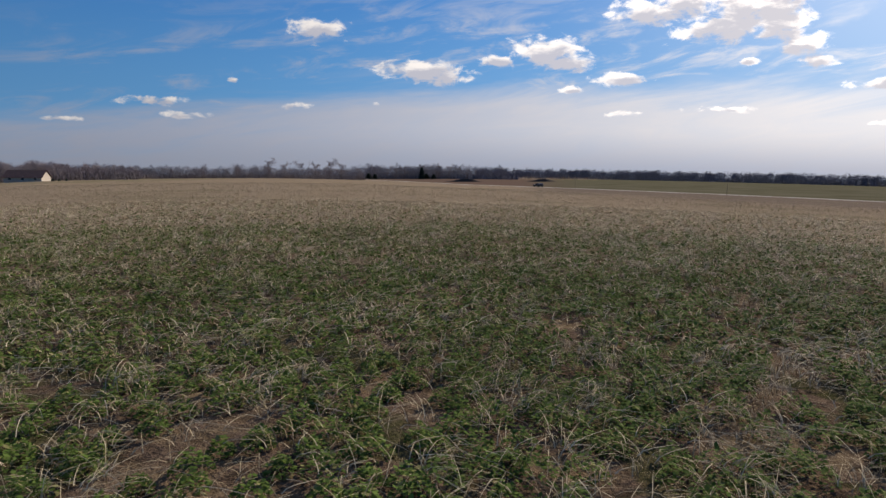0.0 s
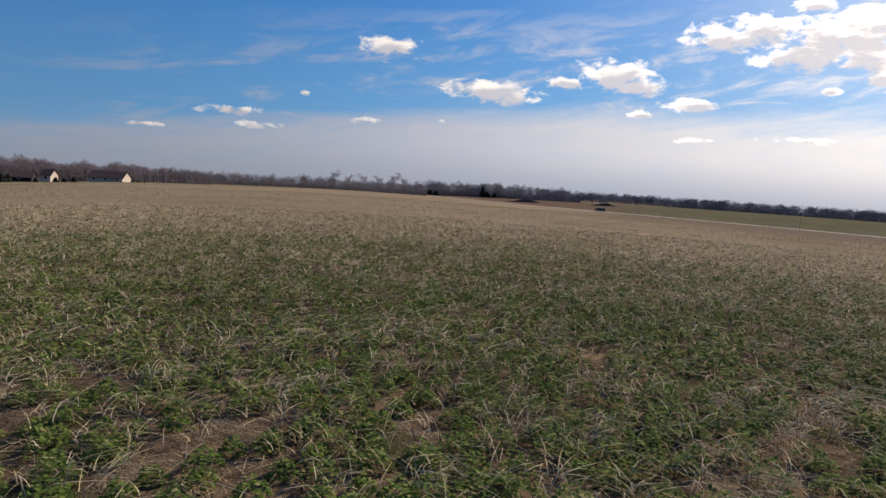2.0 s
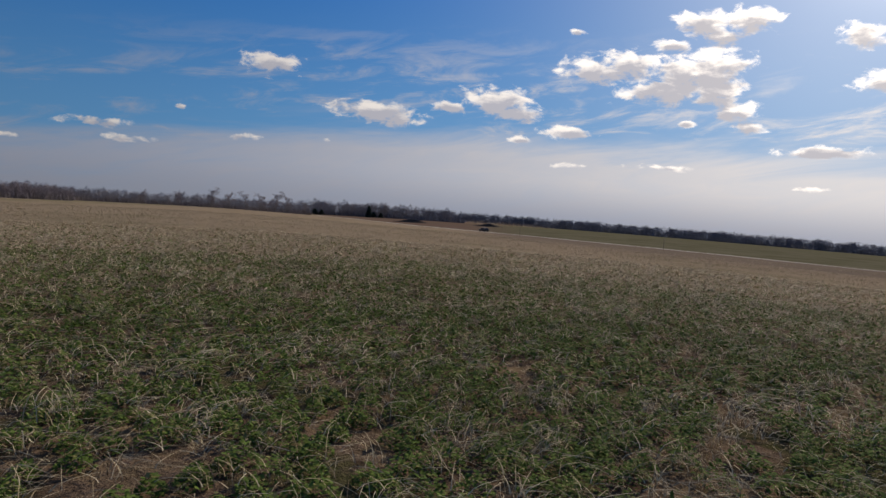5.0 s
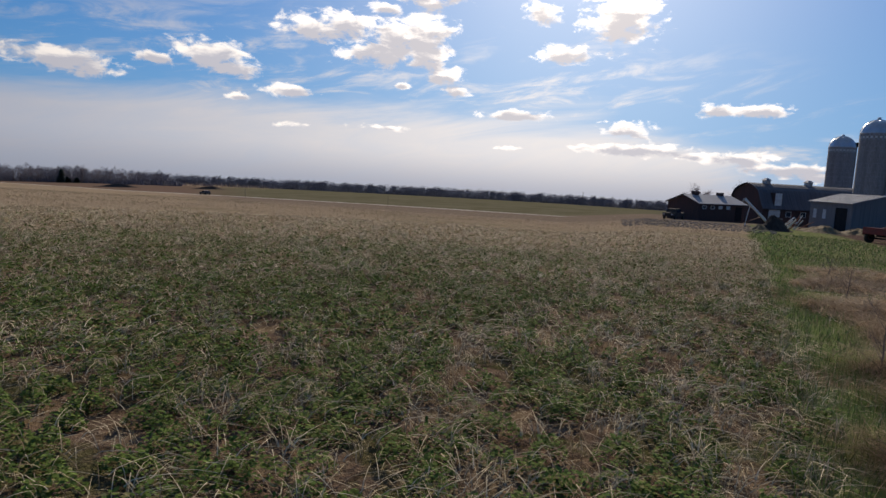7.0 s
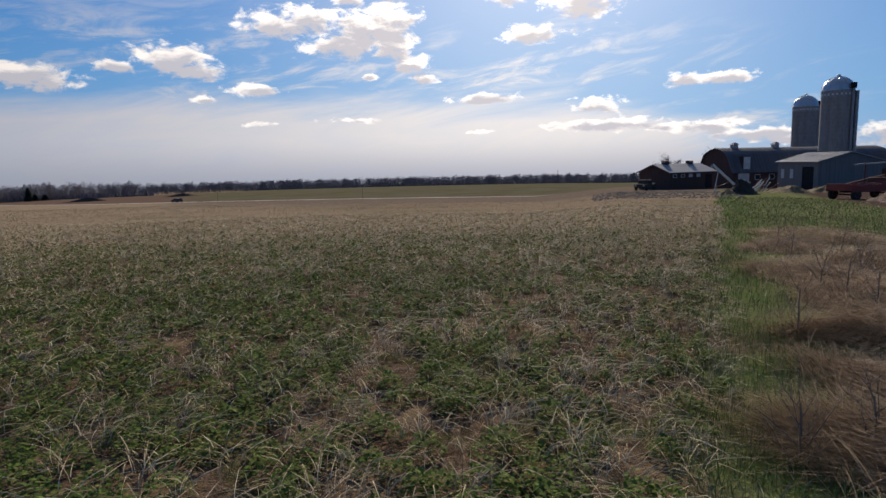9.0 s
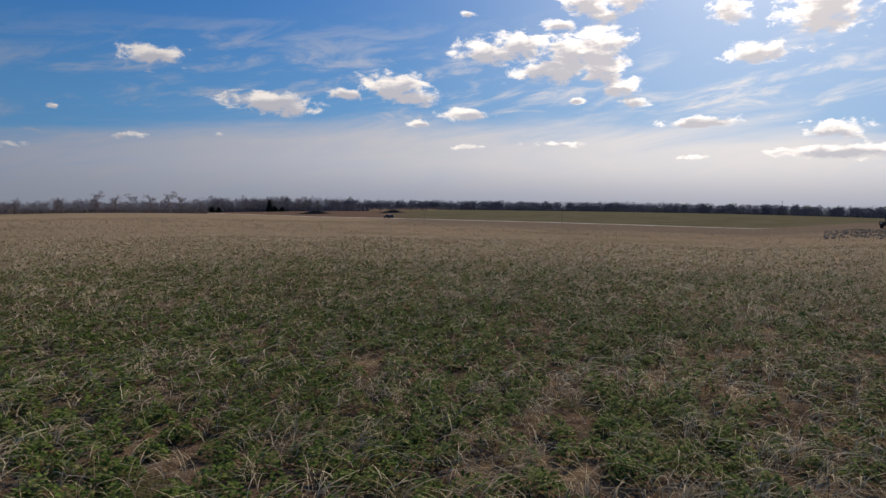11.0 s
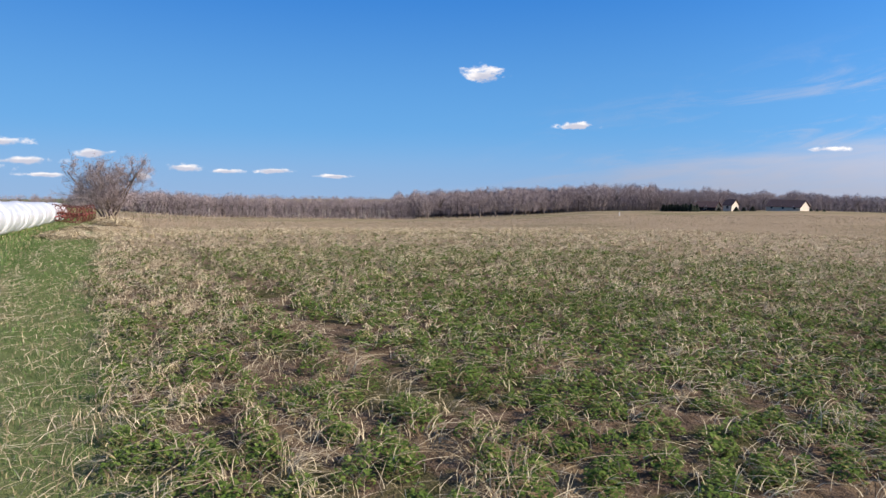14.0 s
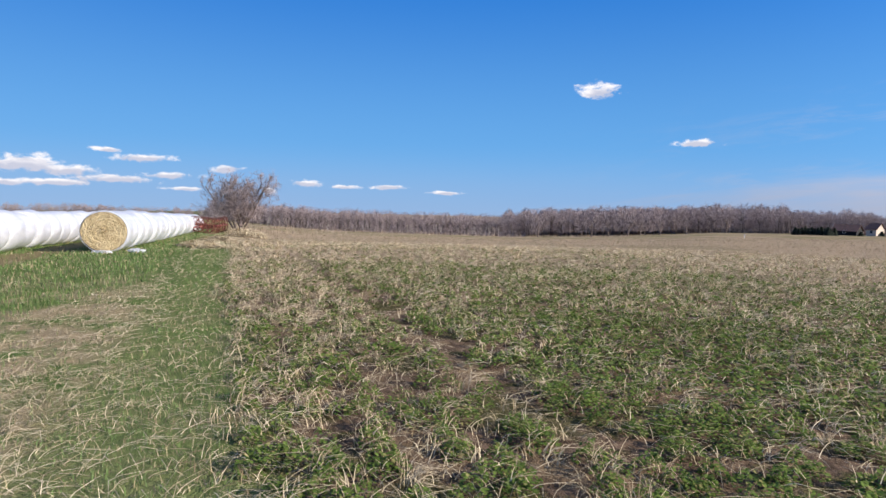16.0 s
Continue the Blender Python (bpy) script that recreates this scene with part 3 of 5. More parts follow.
def leaves(cx, cy, cz, rad, tall, count, size):
    """Leafy domes: small folded leaflets scattered over each clump."""
    n = len(cx)
    a = RNG.uniform(0, 2 * math.pi, (n, count))
    q = np.sqrt(RNG.uniform(0, 1, (n, count)))
    x = cx[:, None] + np.cos(a) * q * rad[:, None]
    y = cy[:, None] + np.sin(a) * q * rad[:, None]
    z = cz[:, None] + tall[:, None] * (1 - q * q * 0.8) * RNG.uniform(0.35, 1.0, (n, count))
    x, y, z = x.ravel(), y.ravel(), z.ravel()
    s = size * RNG.uniform(0.6, 1.3, len(x))
    b = RNG.uniform(0, 2 * math.pi, len(x))
    ux, uy, uz = np.cos(b), np.sin(b), RNG.uniform(-0.3, 0.7, len(x))
    wx, wy, wz = -np.sin(b), np.cos(b), RNG.uniform(-0.35, 0.35, len(x))
    c = np.stack([x, y, z], -1)
    U = np.stack([ux, uy, uz], -1) * s[:, None]
    W = np.stack([wx, wy, wz], -1) * s[:, None] * 0.42
    v = np.stack([c - U * 0.6, c + W, c + U * 0.6, c - W], 1).reshape(-1, 3)
    k = np.arange(len(x))[:, None, None] * 4
    f = (k + np.array([(0, 1, 2), (0, 2, 3)])[None]).reshape(-1, 3)
    return v, f


def joined(bits):
    v, f, at = [], [], 0
    for a, b in bits:
        v.append(a)
        f.append(b + at)
        at += len(a)
    return np.concatenate(v), np.concatenate(f)


def stuff(name, bits, mat, label, category):
    v, f = joined(bits)
    return tagged(new(name, mesh_tris(name, v, f, [mat])), label, category, kind="stuff")


def keep(x, y, p):
    k = RNG.uniform(0, 1, len(x)) < p
    return x[k], y[k]


def rut(x, y):
    """A worn wheel rut that runs along the field's edge."""
    u, v = edge_u(x, y), edge_v(x, y)
    return np.where((u < -2.6) & (np.abs(v - 2.1 - 0.12 * bumps(x * 0.5, y * 0.5, 41)) < 0.17), 0.22, 1.0)


def grid_sow(step, r0, r1, a0, a1):
    """Places on a loose grid, one crown of a plant each, between two distances and two bearings."""
    k = np.arange(-int(r1 / step) - 1, int(r1 / step) + 2)
    x, y = np.meshgrid(k * step, k * step)
    x, y = x + (np.arange(len(k)) % 2)[:, None] * step * 0.5, y
    x, y = x.ravel() + RNG.uniform(-0.38, 0.38, x.size) * step, y.ravel() + RNG.uniform(-0.38, 0.38, y.size) * step
    r, a = np.hypot(x, y), np.degrees(np.arctan2(-x, y))
    ok = (r > r0) & (r < r1) & (a > a0) & (a < a1)
    return x[ok], y[ok]


def tufts(x, y, count, spread, length, width, joints):
    """Dry tufts: blades that splay from one foot, most of them bowed over to the same side."""
    n = len(x)
    side = np.repeat(RNG.uniform(0, 6.283, n), count)
    X, Y = np.repeat(x, count) + RNG.normal(size=n * count) * spread, np.repeat(y, count) + RNG.normal(size=n * count) * spread
    m = n * count
    tall = np.repeat(RNG.uniform(0.6, 1.25, n), count)
    lie = RNG.uniform(0, 1, m) < 0.55
    ln = length * tall * RNG.uniform(0.5, 1.2, m)
    lean = np.where(lie, RNG.uniform(0.8, 1.0, m), RNG.uniform(0.35, 0.8, m))
    lift = np.where(lie, RNG.uniform(0.0, 0.15, m), RNG.uniform(0.0, 0.04, m))
    comb = side + RNG.normal(size=m) * 0.9
    return blades(X, Y, height(X, Y) + lift, ln, width * RNG.uniform(0.6, 1.4, m), lean, joints, np.where(lie, 0.3, 0.7), comb)


def make_field():
    dry, leafy, far = [], [], []
    # ring by ring: from, to, plant spacing, leaves a plant, leaf size; tufts a square metre, blades a tuft, blade width, joints, single stalks a square metre
    rings = [(1.9, 5.5, 0.215, 185, 0.0235, 19, 20, 0.0046, 4, 130), (5.5, 10.0, 0.23, 78, 0.033, 20, 16, 0.0064, 3, 110),
             (10.0, 19.0, 0.27, 32, 0.044, 20, 12, 0.0092, 2, 80), (19.0, 38.0, 0.34, 7, 0.062, 12, 8, 0.0165, 2, 34)]
    for r0, r1, step, count, size, per, each, width, joints, single in rings:
        area = math.pi * (r1 * r1 - r0 * r0) * 165 / 360
        x, y = grid_sow(step, r0, r1, -66, 99)
        bare = patch(x, y, 2.8, 24)
        x, y = keep(x, y, (edge_v(x, y) + 0.4 * bumps(x * 0.9, y * 0.9, 31) > -0.1) * rut(x, y) * np.clip((bare - 0.2) * 6, 0.15, 1) * np.clip((40 - np.hypot(x, y)) / 28, 0, 1) * np.interp(edge_v(x, y), (1.0, 4.5), (0.62, 1.0)))
        n = len(x)
        big = RNG.uniform(0.75, 1.2, n) * (0.8 + 0.4 * patch(x, y, 0.8, 21))
        leafy.append(leaves(x, y, height(x, y), 0.115 * step / 0.225 * big, 0.15 * big, count, size))
        x, y = sow(int(area * per), r0, r1, -66, 99)
        straw = patch(x, y, 1.1, 22)
        x, y = keep(x, y, (edge_v(x, y) + 0.4 * bumps(x * 0.9, y * 0.9, 31) > -0.25) * rut(x, y) * np.clip(0.04 + 0.66 * straw + np.interp(edge_v(x, y), (0.8, 4.0), (0.4, 0.0)) + np.interp(np.hypot(x, y), (9, 16), (0.0, 0.2)), 0, 1))
        dry.append(tufts(x, y, each, 0.05, 0.3, width, joints))
        x, y = sow(int(area * single), r0, r1, -66, 99)
        x, y = keep(x, y, (edge_v(x, y) > -0.2) * rut(x, y))
        n = len(x)
        dry.append(blades(x, y, height(x, y) + RNG.uniform(0.02, 0.16, n), RNG.uniform(0.14, 0.42, n), width * RNG.uniform(0.5, 1.3, n), RNG.uniform(0.8, 1.0, n), joints, 0.3))
    for r0, r1, dens, ln0, w in ((36, 68, 14, 0.22, 0.024), (68, 136, 3.4, 0.30, 0.05)):
        area = math.pi * (r1 * r1 - r0 * r0) * 165 / 360
        x, y = sow(int(area * dens), r0, r1, -66, 99)
        px, py = plan(x, y)
        road = px * 0.853 + py * 0.521 - 151
        tilled_backlit = (road > -85) & (px - 0.25 * py > 4)
        x, y = keep(x, y, (edge_v(x, y) + 1.3 * bumps(x * 0.3, y * 0.3, 33) > 0.2) * (road < -3) * np.where(tilled_backlit, 0.15, 1.0) * (0.35 + 0.65 * patch(x, y, 0.3, 25)))
        n = len(x)
        far.append(blades(x, y, height(x, y), ln0 * RNG.uniform(0.5, 1.2, n), w * RNG.uniform(0.6, 1.4, n), RNG.uniform(0.3, 0.9, n), 2))
    stuff("dry_grass", dry, M_STRAW, "bent straw-coloured dry grass among the crop", "dry grass")
    stuff("alfalfa", leafy, M_LEAF, "low leafy green alfalfa clumps on bare soil", "crop")
    stuff("stubble", far, M_FARGRASS, "distant brown stubble with green patches", "stubble")


def make_verge():
    grass, dry = [], []
    # grassy lane on one hand, lush strip before the bales, green yard edge on the other
    for r0, r1, dens, joints, w in ((1.9, 7.0, 700, 3, 0.006), (7.0, 14.0, 260, 3, 0.0095), (14.0, 29.0, 90, 2, 0.017), (29.0, 60.0, 26, 2, 0.032)):
        for a0, a1 in ((84, 114), (-76, -44)):
            area = math.pi * (r1 * r1 - r0 * r0) * (a1 - a0) / 360
            x, y = sow(int(area * dens), r0, r1, a0, a1)
            v, u = edge_v(x, y), edge_u(x, y)
            wob = v + 0.5 * bumps(x * 0.9, y * 0.9, 31)
            border = np.interp(u, (-12, -7), (-1.9, -3.7))
            lane = np.where(wob > border, np.where(wob > -1.35, 0.75, 0.1 + 0.4 * patch(x, y, 1.3, 32)), 1.0)
            lane = np.where((u < -12) & (wob < -6.0) & (wob > -7.4), 0.15, lane)
            brush = (u > 2) & (u < 15) & (wob < -0.9) & (wob > -5.2)
            right = np.where(brush, 0.22, 1.0)
            right = np.where((u > 18) & (wob < -7.6), 0.05, right)
            right = np.where(u > 46, 0.2, right)
            x, y = keep(x, y, (v + 0.4 * bumps(x * 0.9, y * 0.9, 31) < 0.05) * np.where(u < 0, lane, right))
            n = len(x)
            lush = np.where((edge_u(x, y) < 0) & (edge_v(x, y) > np.interp(edge_u(x, y), (-12, -7), (-1.9, -3.7))), 0.6, 1.25)
            grass.append(blades(x, y, height(x, y), RNG.uniform(0.07, 0.2, n) * lush, w * RNG.uniform(0.7, 1.3, n), RNG.uniform(0.15, 0.8, n), joints, 0.75))
            x, y = sow(int(area * dens * 0.75), r0, r1, a0, a1)
            v, u = edge_v(x, y), edge_u(x, y)
            wob = v + 0.5 * bumps(x * 0.9, y * 0.9, 31)
            p = np.where(u < 0, np.where(wob > np.interp(u, (-12, -7), (-1.9, -3.7)), np.where(wob > -1.35, 0.42, 0.5 + 0.6 * patch(x, y, 1.3, 33)), 0.07), np.where((u > 2) & (u < 15) & (wob < -0.8) & (wob > -5.2), 0.8, 0.08))
            x, y = keep(x, y, (v < 0.15) * p)
            n = len(x)
            dry.append(blades(x, y, height(x, y) + RNG.uniform(0, 0.05, n), RNG.uniform(0.15, 0.42, n), w * RNG.uniform(0.5, 1.0, n), RNG.uniform(0.75, 1.0, n), joints, 0.2))
    stuff("verge_grass", grass, M_GRASS, "fresh green grass along the field's edge", "grass")
    stuff("verge_thatch", dry, M_STRAW, "flattened straw-coloured thatch on the grassy lane", "dry grass")


make_field()
make_verge()


# ---------------------------------------------------------------- brush beside the field
def weed_heap(cx, cy, rx, ry, tall, n, turn, label, mat):
    """A swept-over tussock of long dead stems."""
    n = int(n * (0.5 if math.hypot(cx, cy) < 10 else 0.36))
    a = RNG.uniform(0, 2 * math.pi, n)
    q = np.sqrt(RNG.uniform(0, 1, n))
    x, y = np.cos(a) * q * rx, np.sin(a) * q * ry
    c, s = math.cos(turn), math.sin(turn)
    X, Y = cx + x * c - y * s, cy + x * s + y * c
    z = height(X, Y) + 0.7 * tall * (1 - q * q) * RNG.uniform(0.15, 1.0, n)
    ln = RNG.uniform(0.35, 1.0, n)
    comb = turn + RNG.normal(size=n) * 0.55 + math.pi * (RNG.uniform(0, 1, n) < 0.4)
    v, f = blades(X, Y, z, ln, 0.0052 * max(1.0, math.hypot(cx, cy) / 6) * RNG.uniform(0.5, 1.5, n), RNG.uniform(0.75, 1.0, n), 3, 0.36, comb)
    v[:, 2] = np.maximum(v[:, 2], height(v[:, 0], v[:, 1]) + 0.004)
    ob = new("weed_tussock", mesh_tris("weed_tussock", v, f, [mat]))
    return tagged(ob, label, "dead weeds", kind="stuff")


for az, d, rx, ry, tall, n in ((-86.5, 5.6, 0.95, 0.5, 0.36, 9000), (-88.5, 3.3, 0.62, 0.5, 0.26, 9000), (-79.5, 8.6, 1.3, 0.8, 0.3, 6500), (-85, 10.5, 1.5, 0.9, 0.4, 5000),
                              (-76, 12.0, 1.1, 0.8, 0.28, 3600), (-79, 14.5, 1.8, 1.0, 0.35, 3600), (-91, 7.6, 1.3, 0.9, 0.4, 4600), (-83.5, 7.0, 0.9, 0.6, 0.2, 4600), (-86, 4.3, 0.6, 0.35, 0.14, 4000)):
    p = polar(az, d)
    weed_heap(p.x, p.y, rx, ry, tall, n, RNG.uniform(0, 3), "matted greyish-brown tussock of dead stems beside the green verge", M_WEED)
for az, d, rx, ry, tall, n in ((111.5, 30, 2.4, 0.9, 0.35, 4200), (108.8, 38, 2.6, 1.2, 0.65, 4200), (113.5, 24, 2.4, 0.9, 0.4, 3000), (109, 47, 3.0, 1.6, 0.8, 3200)):
    p = polar(az, d)
    weed_heap(p.x, p.y, rx, ry, tall, n, radians(200), "tall pale dry weeds by the end of the lane", M_STRAW)


# ---------------------------------------------------------------- bare trees
def grow(seed, tall, spread, limbs, sub, twigs, fine, trunk_r, fork=0.3, stems=1, rise=0.75, tw=None, sides=5, light=False):
    """A bare tree: wood (three- to five-sided tapered limbs) and twigs (slivers). Returns wood verts, tris and twig verts, tris."""
    rng = np.random.RandomState(seed)
    wv, wf, tv, tf = [], [], [], []
    cnt = [0, 0]
    tw = tw or trunk_r * 0.05

    def limb(a, b, r0, r1, sides):
        d = b - a
        n = np.linalg.norm(d) + 1e-9
        d = d / n
        p = np.cross(d, [0.3, 0.5, 0.81])
        p /= np.linalg.norm(p) + 1e-9
        q = np.cross(d, p)
        ang = np.arange(sides) * 2 * math.pi / sides
        ring = np.cos(ang)[:, None] * p + np.sin(ang)[:, None] * q
        wv.append(np.vstack([a + ring * r0, b + ring * r1]))
        o = cnt[0]
        for k in range(sides):
            k2 = (k + 1) % sides
            wf.extend([(o + k, o + k2, o + sides + k2), (o + k, o + sides + k2, o + sides + k)])
        cnt[0] += 2 * sides

    def sliver(a, b, w):
        d = b - a
        p = np.cross(d, rng.normal(size=3))
        p = p / (np.linalg.norm(p) + 1e-9) * w
        tv.append(np.vstack([a - p, a + p, b]))
        o = cnt[1]
        tf.append((o, o + 1, o + 2))
        cnt[1] += 3

    def bent(a, d, length, r0, r1, sides, steps, wander, lift):
        pts = [a]
        for k in range(steps):
            d = d + rng.normal(size=3) * wander + np.array([0, 0, lift])
            d = d / np.linalg.norm(d)
            b = pts[-1] + d * length / steps
            limb(pts[-1], b, r0 + (r1 - r0) * k / steps, r0 + (r1 - r0) * (k + 1) / steps, sides)
            pts.append(b)
        return pts, d

    for s in range(stems):
        base = np.array([rng.normal() * 0.25, rng.normal() * 0.25, -0.15]) * (stems > 1) + np.array([0, 0, -0.15]) * (stems == 1)
        d0 = np.array([np.clip(rng.normal(), -1.3, 1.3) * (0.4 if stems > 1 else 0.05), np.clip(rng.normal(), -1.3, 1.3) * (0.4 if stems > 1 else 0.05), 1.0])
        h = tall * (0.62 if stems == 1 else rng.uniform(0.45, 0.65))
        pts, _ = bent(base, d0 / np.linalg.norm(d0), h, trunk_r, trunk_r * 0.45, sides, 5, 0.06, 0.02)
        for i in range(limbs):
            s0 = fork + (1 - fork) * (i + rng.uniform(0, 1)) / limbs
            k = min(int(s0 * 5), 4)
            a = pts[k] + (pts[k + 1] - pts[k]) * (s0 * 5 - k)
            th = i * 2.4 + rng.uniform(-0.5, 0.5)
            el = rise * rng.uniform(0.55, 1.3)
            d = np.array([math.cos(th), math.sin(th), el])
            d /= np.linalg.norm(d)
            ln = spread * (1.05 - 0.5 * (s0 - fork)) * rng.uniform(0.75, 1.15) if i < limbs - 1 or stems > 1 else tall * 0.35
            p1, d1 = bent(a, d, ln, trunk_r * 0.42 * (1.15 - s0 * 0.6), trunk_r * 0.1, max(3, sides - 1), 4, 0.14, 0.06) if not light else bent(a, d, ln, trunk_r * 0.34, trunk_r * 0.08, 3, 4, 0.14, 0.06)
            for j in range(sub):
                s1 = 0.25 + 0.75 * (j + rng.uniform(0, 1)) / sub
                k = min(int(s1 * 4), 3)
                a2 = p1[k] + (p1[k + 1] - p1[k]) * (s1 * 4 - k)
                d2 = d1 + rng.normal(size=3) * 0.75 + np.array([0, 0, 0.25])
                d2 /= np.linalg.norm(d2)
                if light:
                    reach = ln * rng.uniform(0.3, 0.55)
                    p2, d3 = [a2, a2 + d2 * reach * 0.5, a2 + d2 * reach], d2
                    sliver(a2, p2[2], tw * 1.2)
                else:
                    p2, d3 = bent(a2, d2, ln * rng.uniform(0.3, 0.55), trunk_r * 0.13, trunk_r * 0.05, 3, 2, 0.2, 0.05)
                for m in range(twigs):
                    s2 = rng.uniform(0.1, 1)
                    k = min(int(s2 * 2), 1)
                    a3 = p2[k] + (p2[k + 1] - p2[k]) * (s2 * 2 - k)
                    d4 = d3 + rng.normal(size=3) * 0.8 + np.array([0, 0, 0.15])
                    d4 /= np.linalg.norm(d4)
                    l3 = ln * rng.uniform(0.14, 0.3)
                    b3 = a3 + d4 * l3
                    sliver(a3, b3, tw)
                    for q in range(fine):
                        a4 = a3 + (b3 - a3) * rng.uniform(0.2, 1)
                        d5 = d4 + rng.normal(size=3) * 0.8
                        d5 /= np.linalg.norm(d5)
                        sliver(a4, a4 + d5 * l3 * rng.uniform(0.4, 0.8), tw * 0.75)
    return np.vstack(wv), np.array(wf), np.vstack(tv), np.array(tf)


def bare_tree(grown, m, label, group="", bark=None, category="tree"):
    wv, wf, tv, tf = grown
    t = thing("bare_tree", m, label, category, group)
    under(new("trunk", mesh_tris("trunk", wv, wf, [bark or M_BARK])), t)
    under(new("crown", mesh_tris("crown", tv, tf, [M_TWIG])), t)
    return t


def place(az, d, turn=0.0, s=1.0, sink=0.0):
    p = polar(az, d)
    return Matrix.Translation(p - Vector((0, 0, sink))) @ Matrix.Rotation(turn, 4, "Z") @ Matrix.Scale(s, 4)


# the shrubby tree at the lane's end
bare_tree(grow(8, 8.6, 2.5, 10, 6, 8, 5, 0.10, 0.16, stems=11, rise=0.62, tw=0.010), place(109.3, 58, 0, 1.08), "wide many-stemmed bare tree at the end of the lane")

oaks = [grow(31 + k, 9.5, 4.0, 9, 6, 6, 4, 0.3, 0.26, rise=0.45, tw=0.035) for k in range(3)]
oak_things = []
for k, (az, d, s) in enumerate(((79.4, 190, 0.8), (76.5, 186, 0.86), (70.7, 182, 0.86), (68.9, 192, 0.85), (66.9, 198, 0.9), (65.6, 205, 0.9), (61.0, 225, 1.0), (57.2, 232, 1.1), (51.5, 236, 1.0), (63.6, 214, 0.9))):
    if k < 3:
        oak_things.append(bare_tree(oaks[k], place(az, d, k * 2.1, s), "gnarled bare oak standing before the wood", "oaks before the wood"))
    else:
        o = copy_thing(oak_things[k % 3], place(az, d, k * 1.7, 1.0))
        o.scale = (s, s, s)

# single trees ahead, along the road and by the farm
tall_tree = bare_tree(grow(61, 10.5, 3.6, 10, 6, 7, 4, 0.2, 0.15, rise=0.8, tw=0.05), place(9.6, 262), "rounded bare tree with a dense crown", "trees by the far road")
for az, d, s in ((10.9, 266, 1.15), (12.4, 272, 1.0), (13.8, 268, 1.0), (15.6, 276, 0.95), (17.4, 280, 1.15), (20.5, 285, 0.8), (24.0, 290, 0.82), (27.0, 295, 0.75), (7.6, 300, 0.85), (-1.0, 430, 1.4), (-2.2, 436, 1.35),
                 (-3.4, 440, 1.2), (-4.6, 446, 1.1), (4.6, 425, 1.1), (3.6, 430, 1.15), (2.6, 430, 1.1)):
    o = copy_thing(tall_tree, place(az, d, az, 1.0))
    o.scale = (s, s, s)
farm_tree = bare_tree(grow(77, 12.0, 4.8, 13, 8, 9, 5, 0.22, 0.15, rise=0.62, tw=0.026), place(-85.0, 126), "broad bare tree behind the farmhouse", "trees round the farm")
for az, d, s in ((-86.6, 132, 0.9), (-69.9, 124, 0.8), (-64.0, 112, 0.58), (-65.2, 116, 0.66), (-69.0, 122, 0.76), (-84.0, 142, 0.7)):
    o = copy_thing(farm_tree, place(az, d, az * 3, 1.0))
    o.scale = (s, s, s)


def evergreen(m, tall, wide, seed, label, group):
    rng = np.random.RandomState(seed)
    t = thing("evergreen", m, label, "tree", group)
    part("trunk", bm_rod((0, 0, -0.1), (0, 0, tall * 0.95), tall * 0.025, 0.02, 6), M_BARK, t)
    v, f = [], []
    n = 700
    h = rng.uniform(0.06, 1.0, n) ** 1.2
    a = rng.uniform(0, 6.283, n)
    r = wide * (1.02 - h) ** 0.75 * rng.uniform(0.35, 1.05, n)
    c = np.stack([np.cos(a) * r, np.sin(a) * r, h * tall], -1)
    out = np.stack([np.cos(a), np.sin(a), rng.uniform(-0.5, 0.5, n)], -1) * (wide * 0.3)
    side = np.stack([-np.sin(a), np.cos(a), rng.uniform(-0.3, 0.3, n)], -1) * (wide * 0.16)
    v = np.stack([c - side, c + side, c + out, c - np.array([0, 0, wide * 0.25])], 1).reshape(-1, 3)
    f = (np.arange(n)[:, None, None] * 4 + np.array([(0, 1, 2), (0, 1, 3)])[None]).reshape(-1, 3)
    under(new("crown", mesh_tris("crown", v, f, [M_NEEDLE])), t)
    return t


first = evergreen(place(0.7, 424), 9.5, 3.2, 1, "dark rounded evergreen in the far tree line", "far evergreens")
for az, d, s in ((0.2, 426, 0.85), (5.9, 410, 0.8), (6.6, 412, 0.9), (-0.6, 425, 0.75)):
    o = copy_thing(first, place(az, d, az))
    o.scale = (s * 1.15, s * 1.15, s * 0.55)
hedge_tree = evergreen(place(51.0, 205), 2.7, 1.2, 2, "low dark evergreen in a hedge by the farmhouses", "hedge evergreens")
for k in range(12):
    o = copy_thing(hedge_tree, place(50.7 - 0.27 * k, 204 + (k % 3), k))
    o.scale = [0.85 + 0.3 * ((k * 7) % 5) / 5] * 3
o = copy_thing(first, place(-82.7, 132, 2.0))
o.scale = (0.47, 0.47, 0.47)
tagged(o, "dark evergreen beside the farmhouse", group="farm evergreens")
for az, d, s in ((44.0, 214, 0.22), (43.3, 215, 0.2), (42.5, 215, 0.24), (45.6, 214, 0.2), (37.4, 218, 0.13), (36.9, 218, 0.12), (36.3, 219, 0.12)):
    o = copy_thing(first, place(az, d, az))
    o.scale = (s * 1.6, s * 1.6, s * 0.8)
    tagged(o, "small dark rounded evergreen shrub by a farmhouse", "shrub", "farmhouse shrubs")


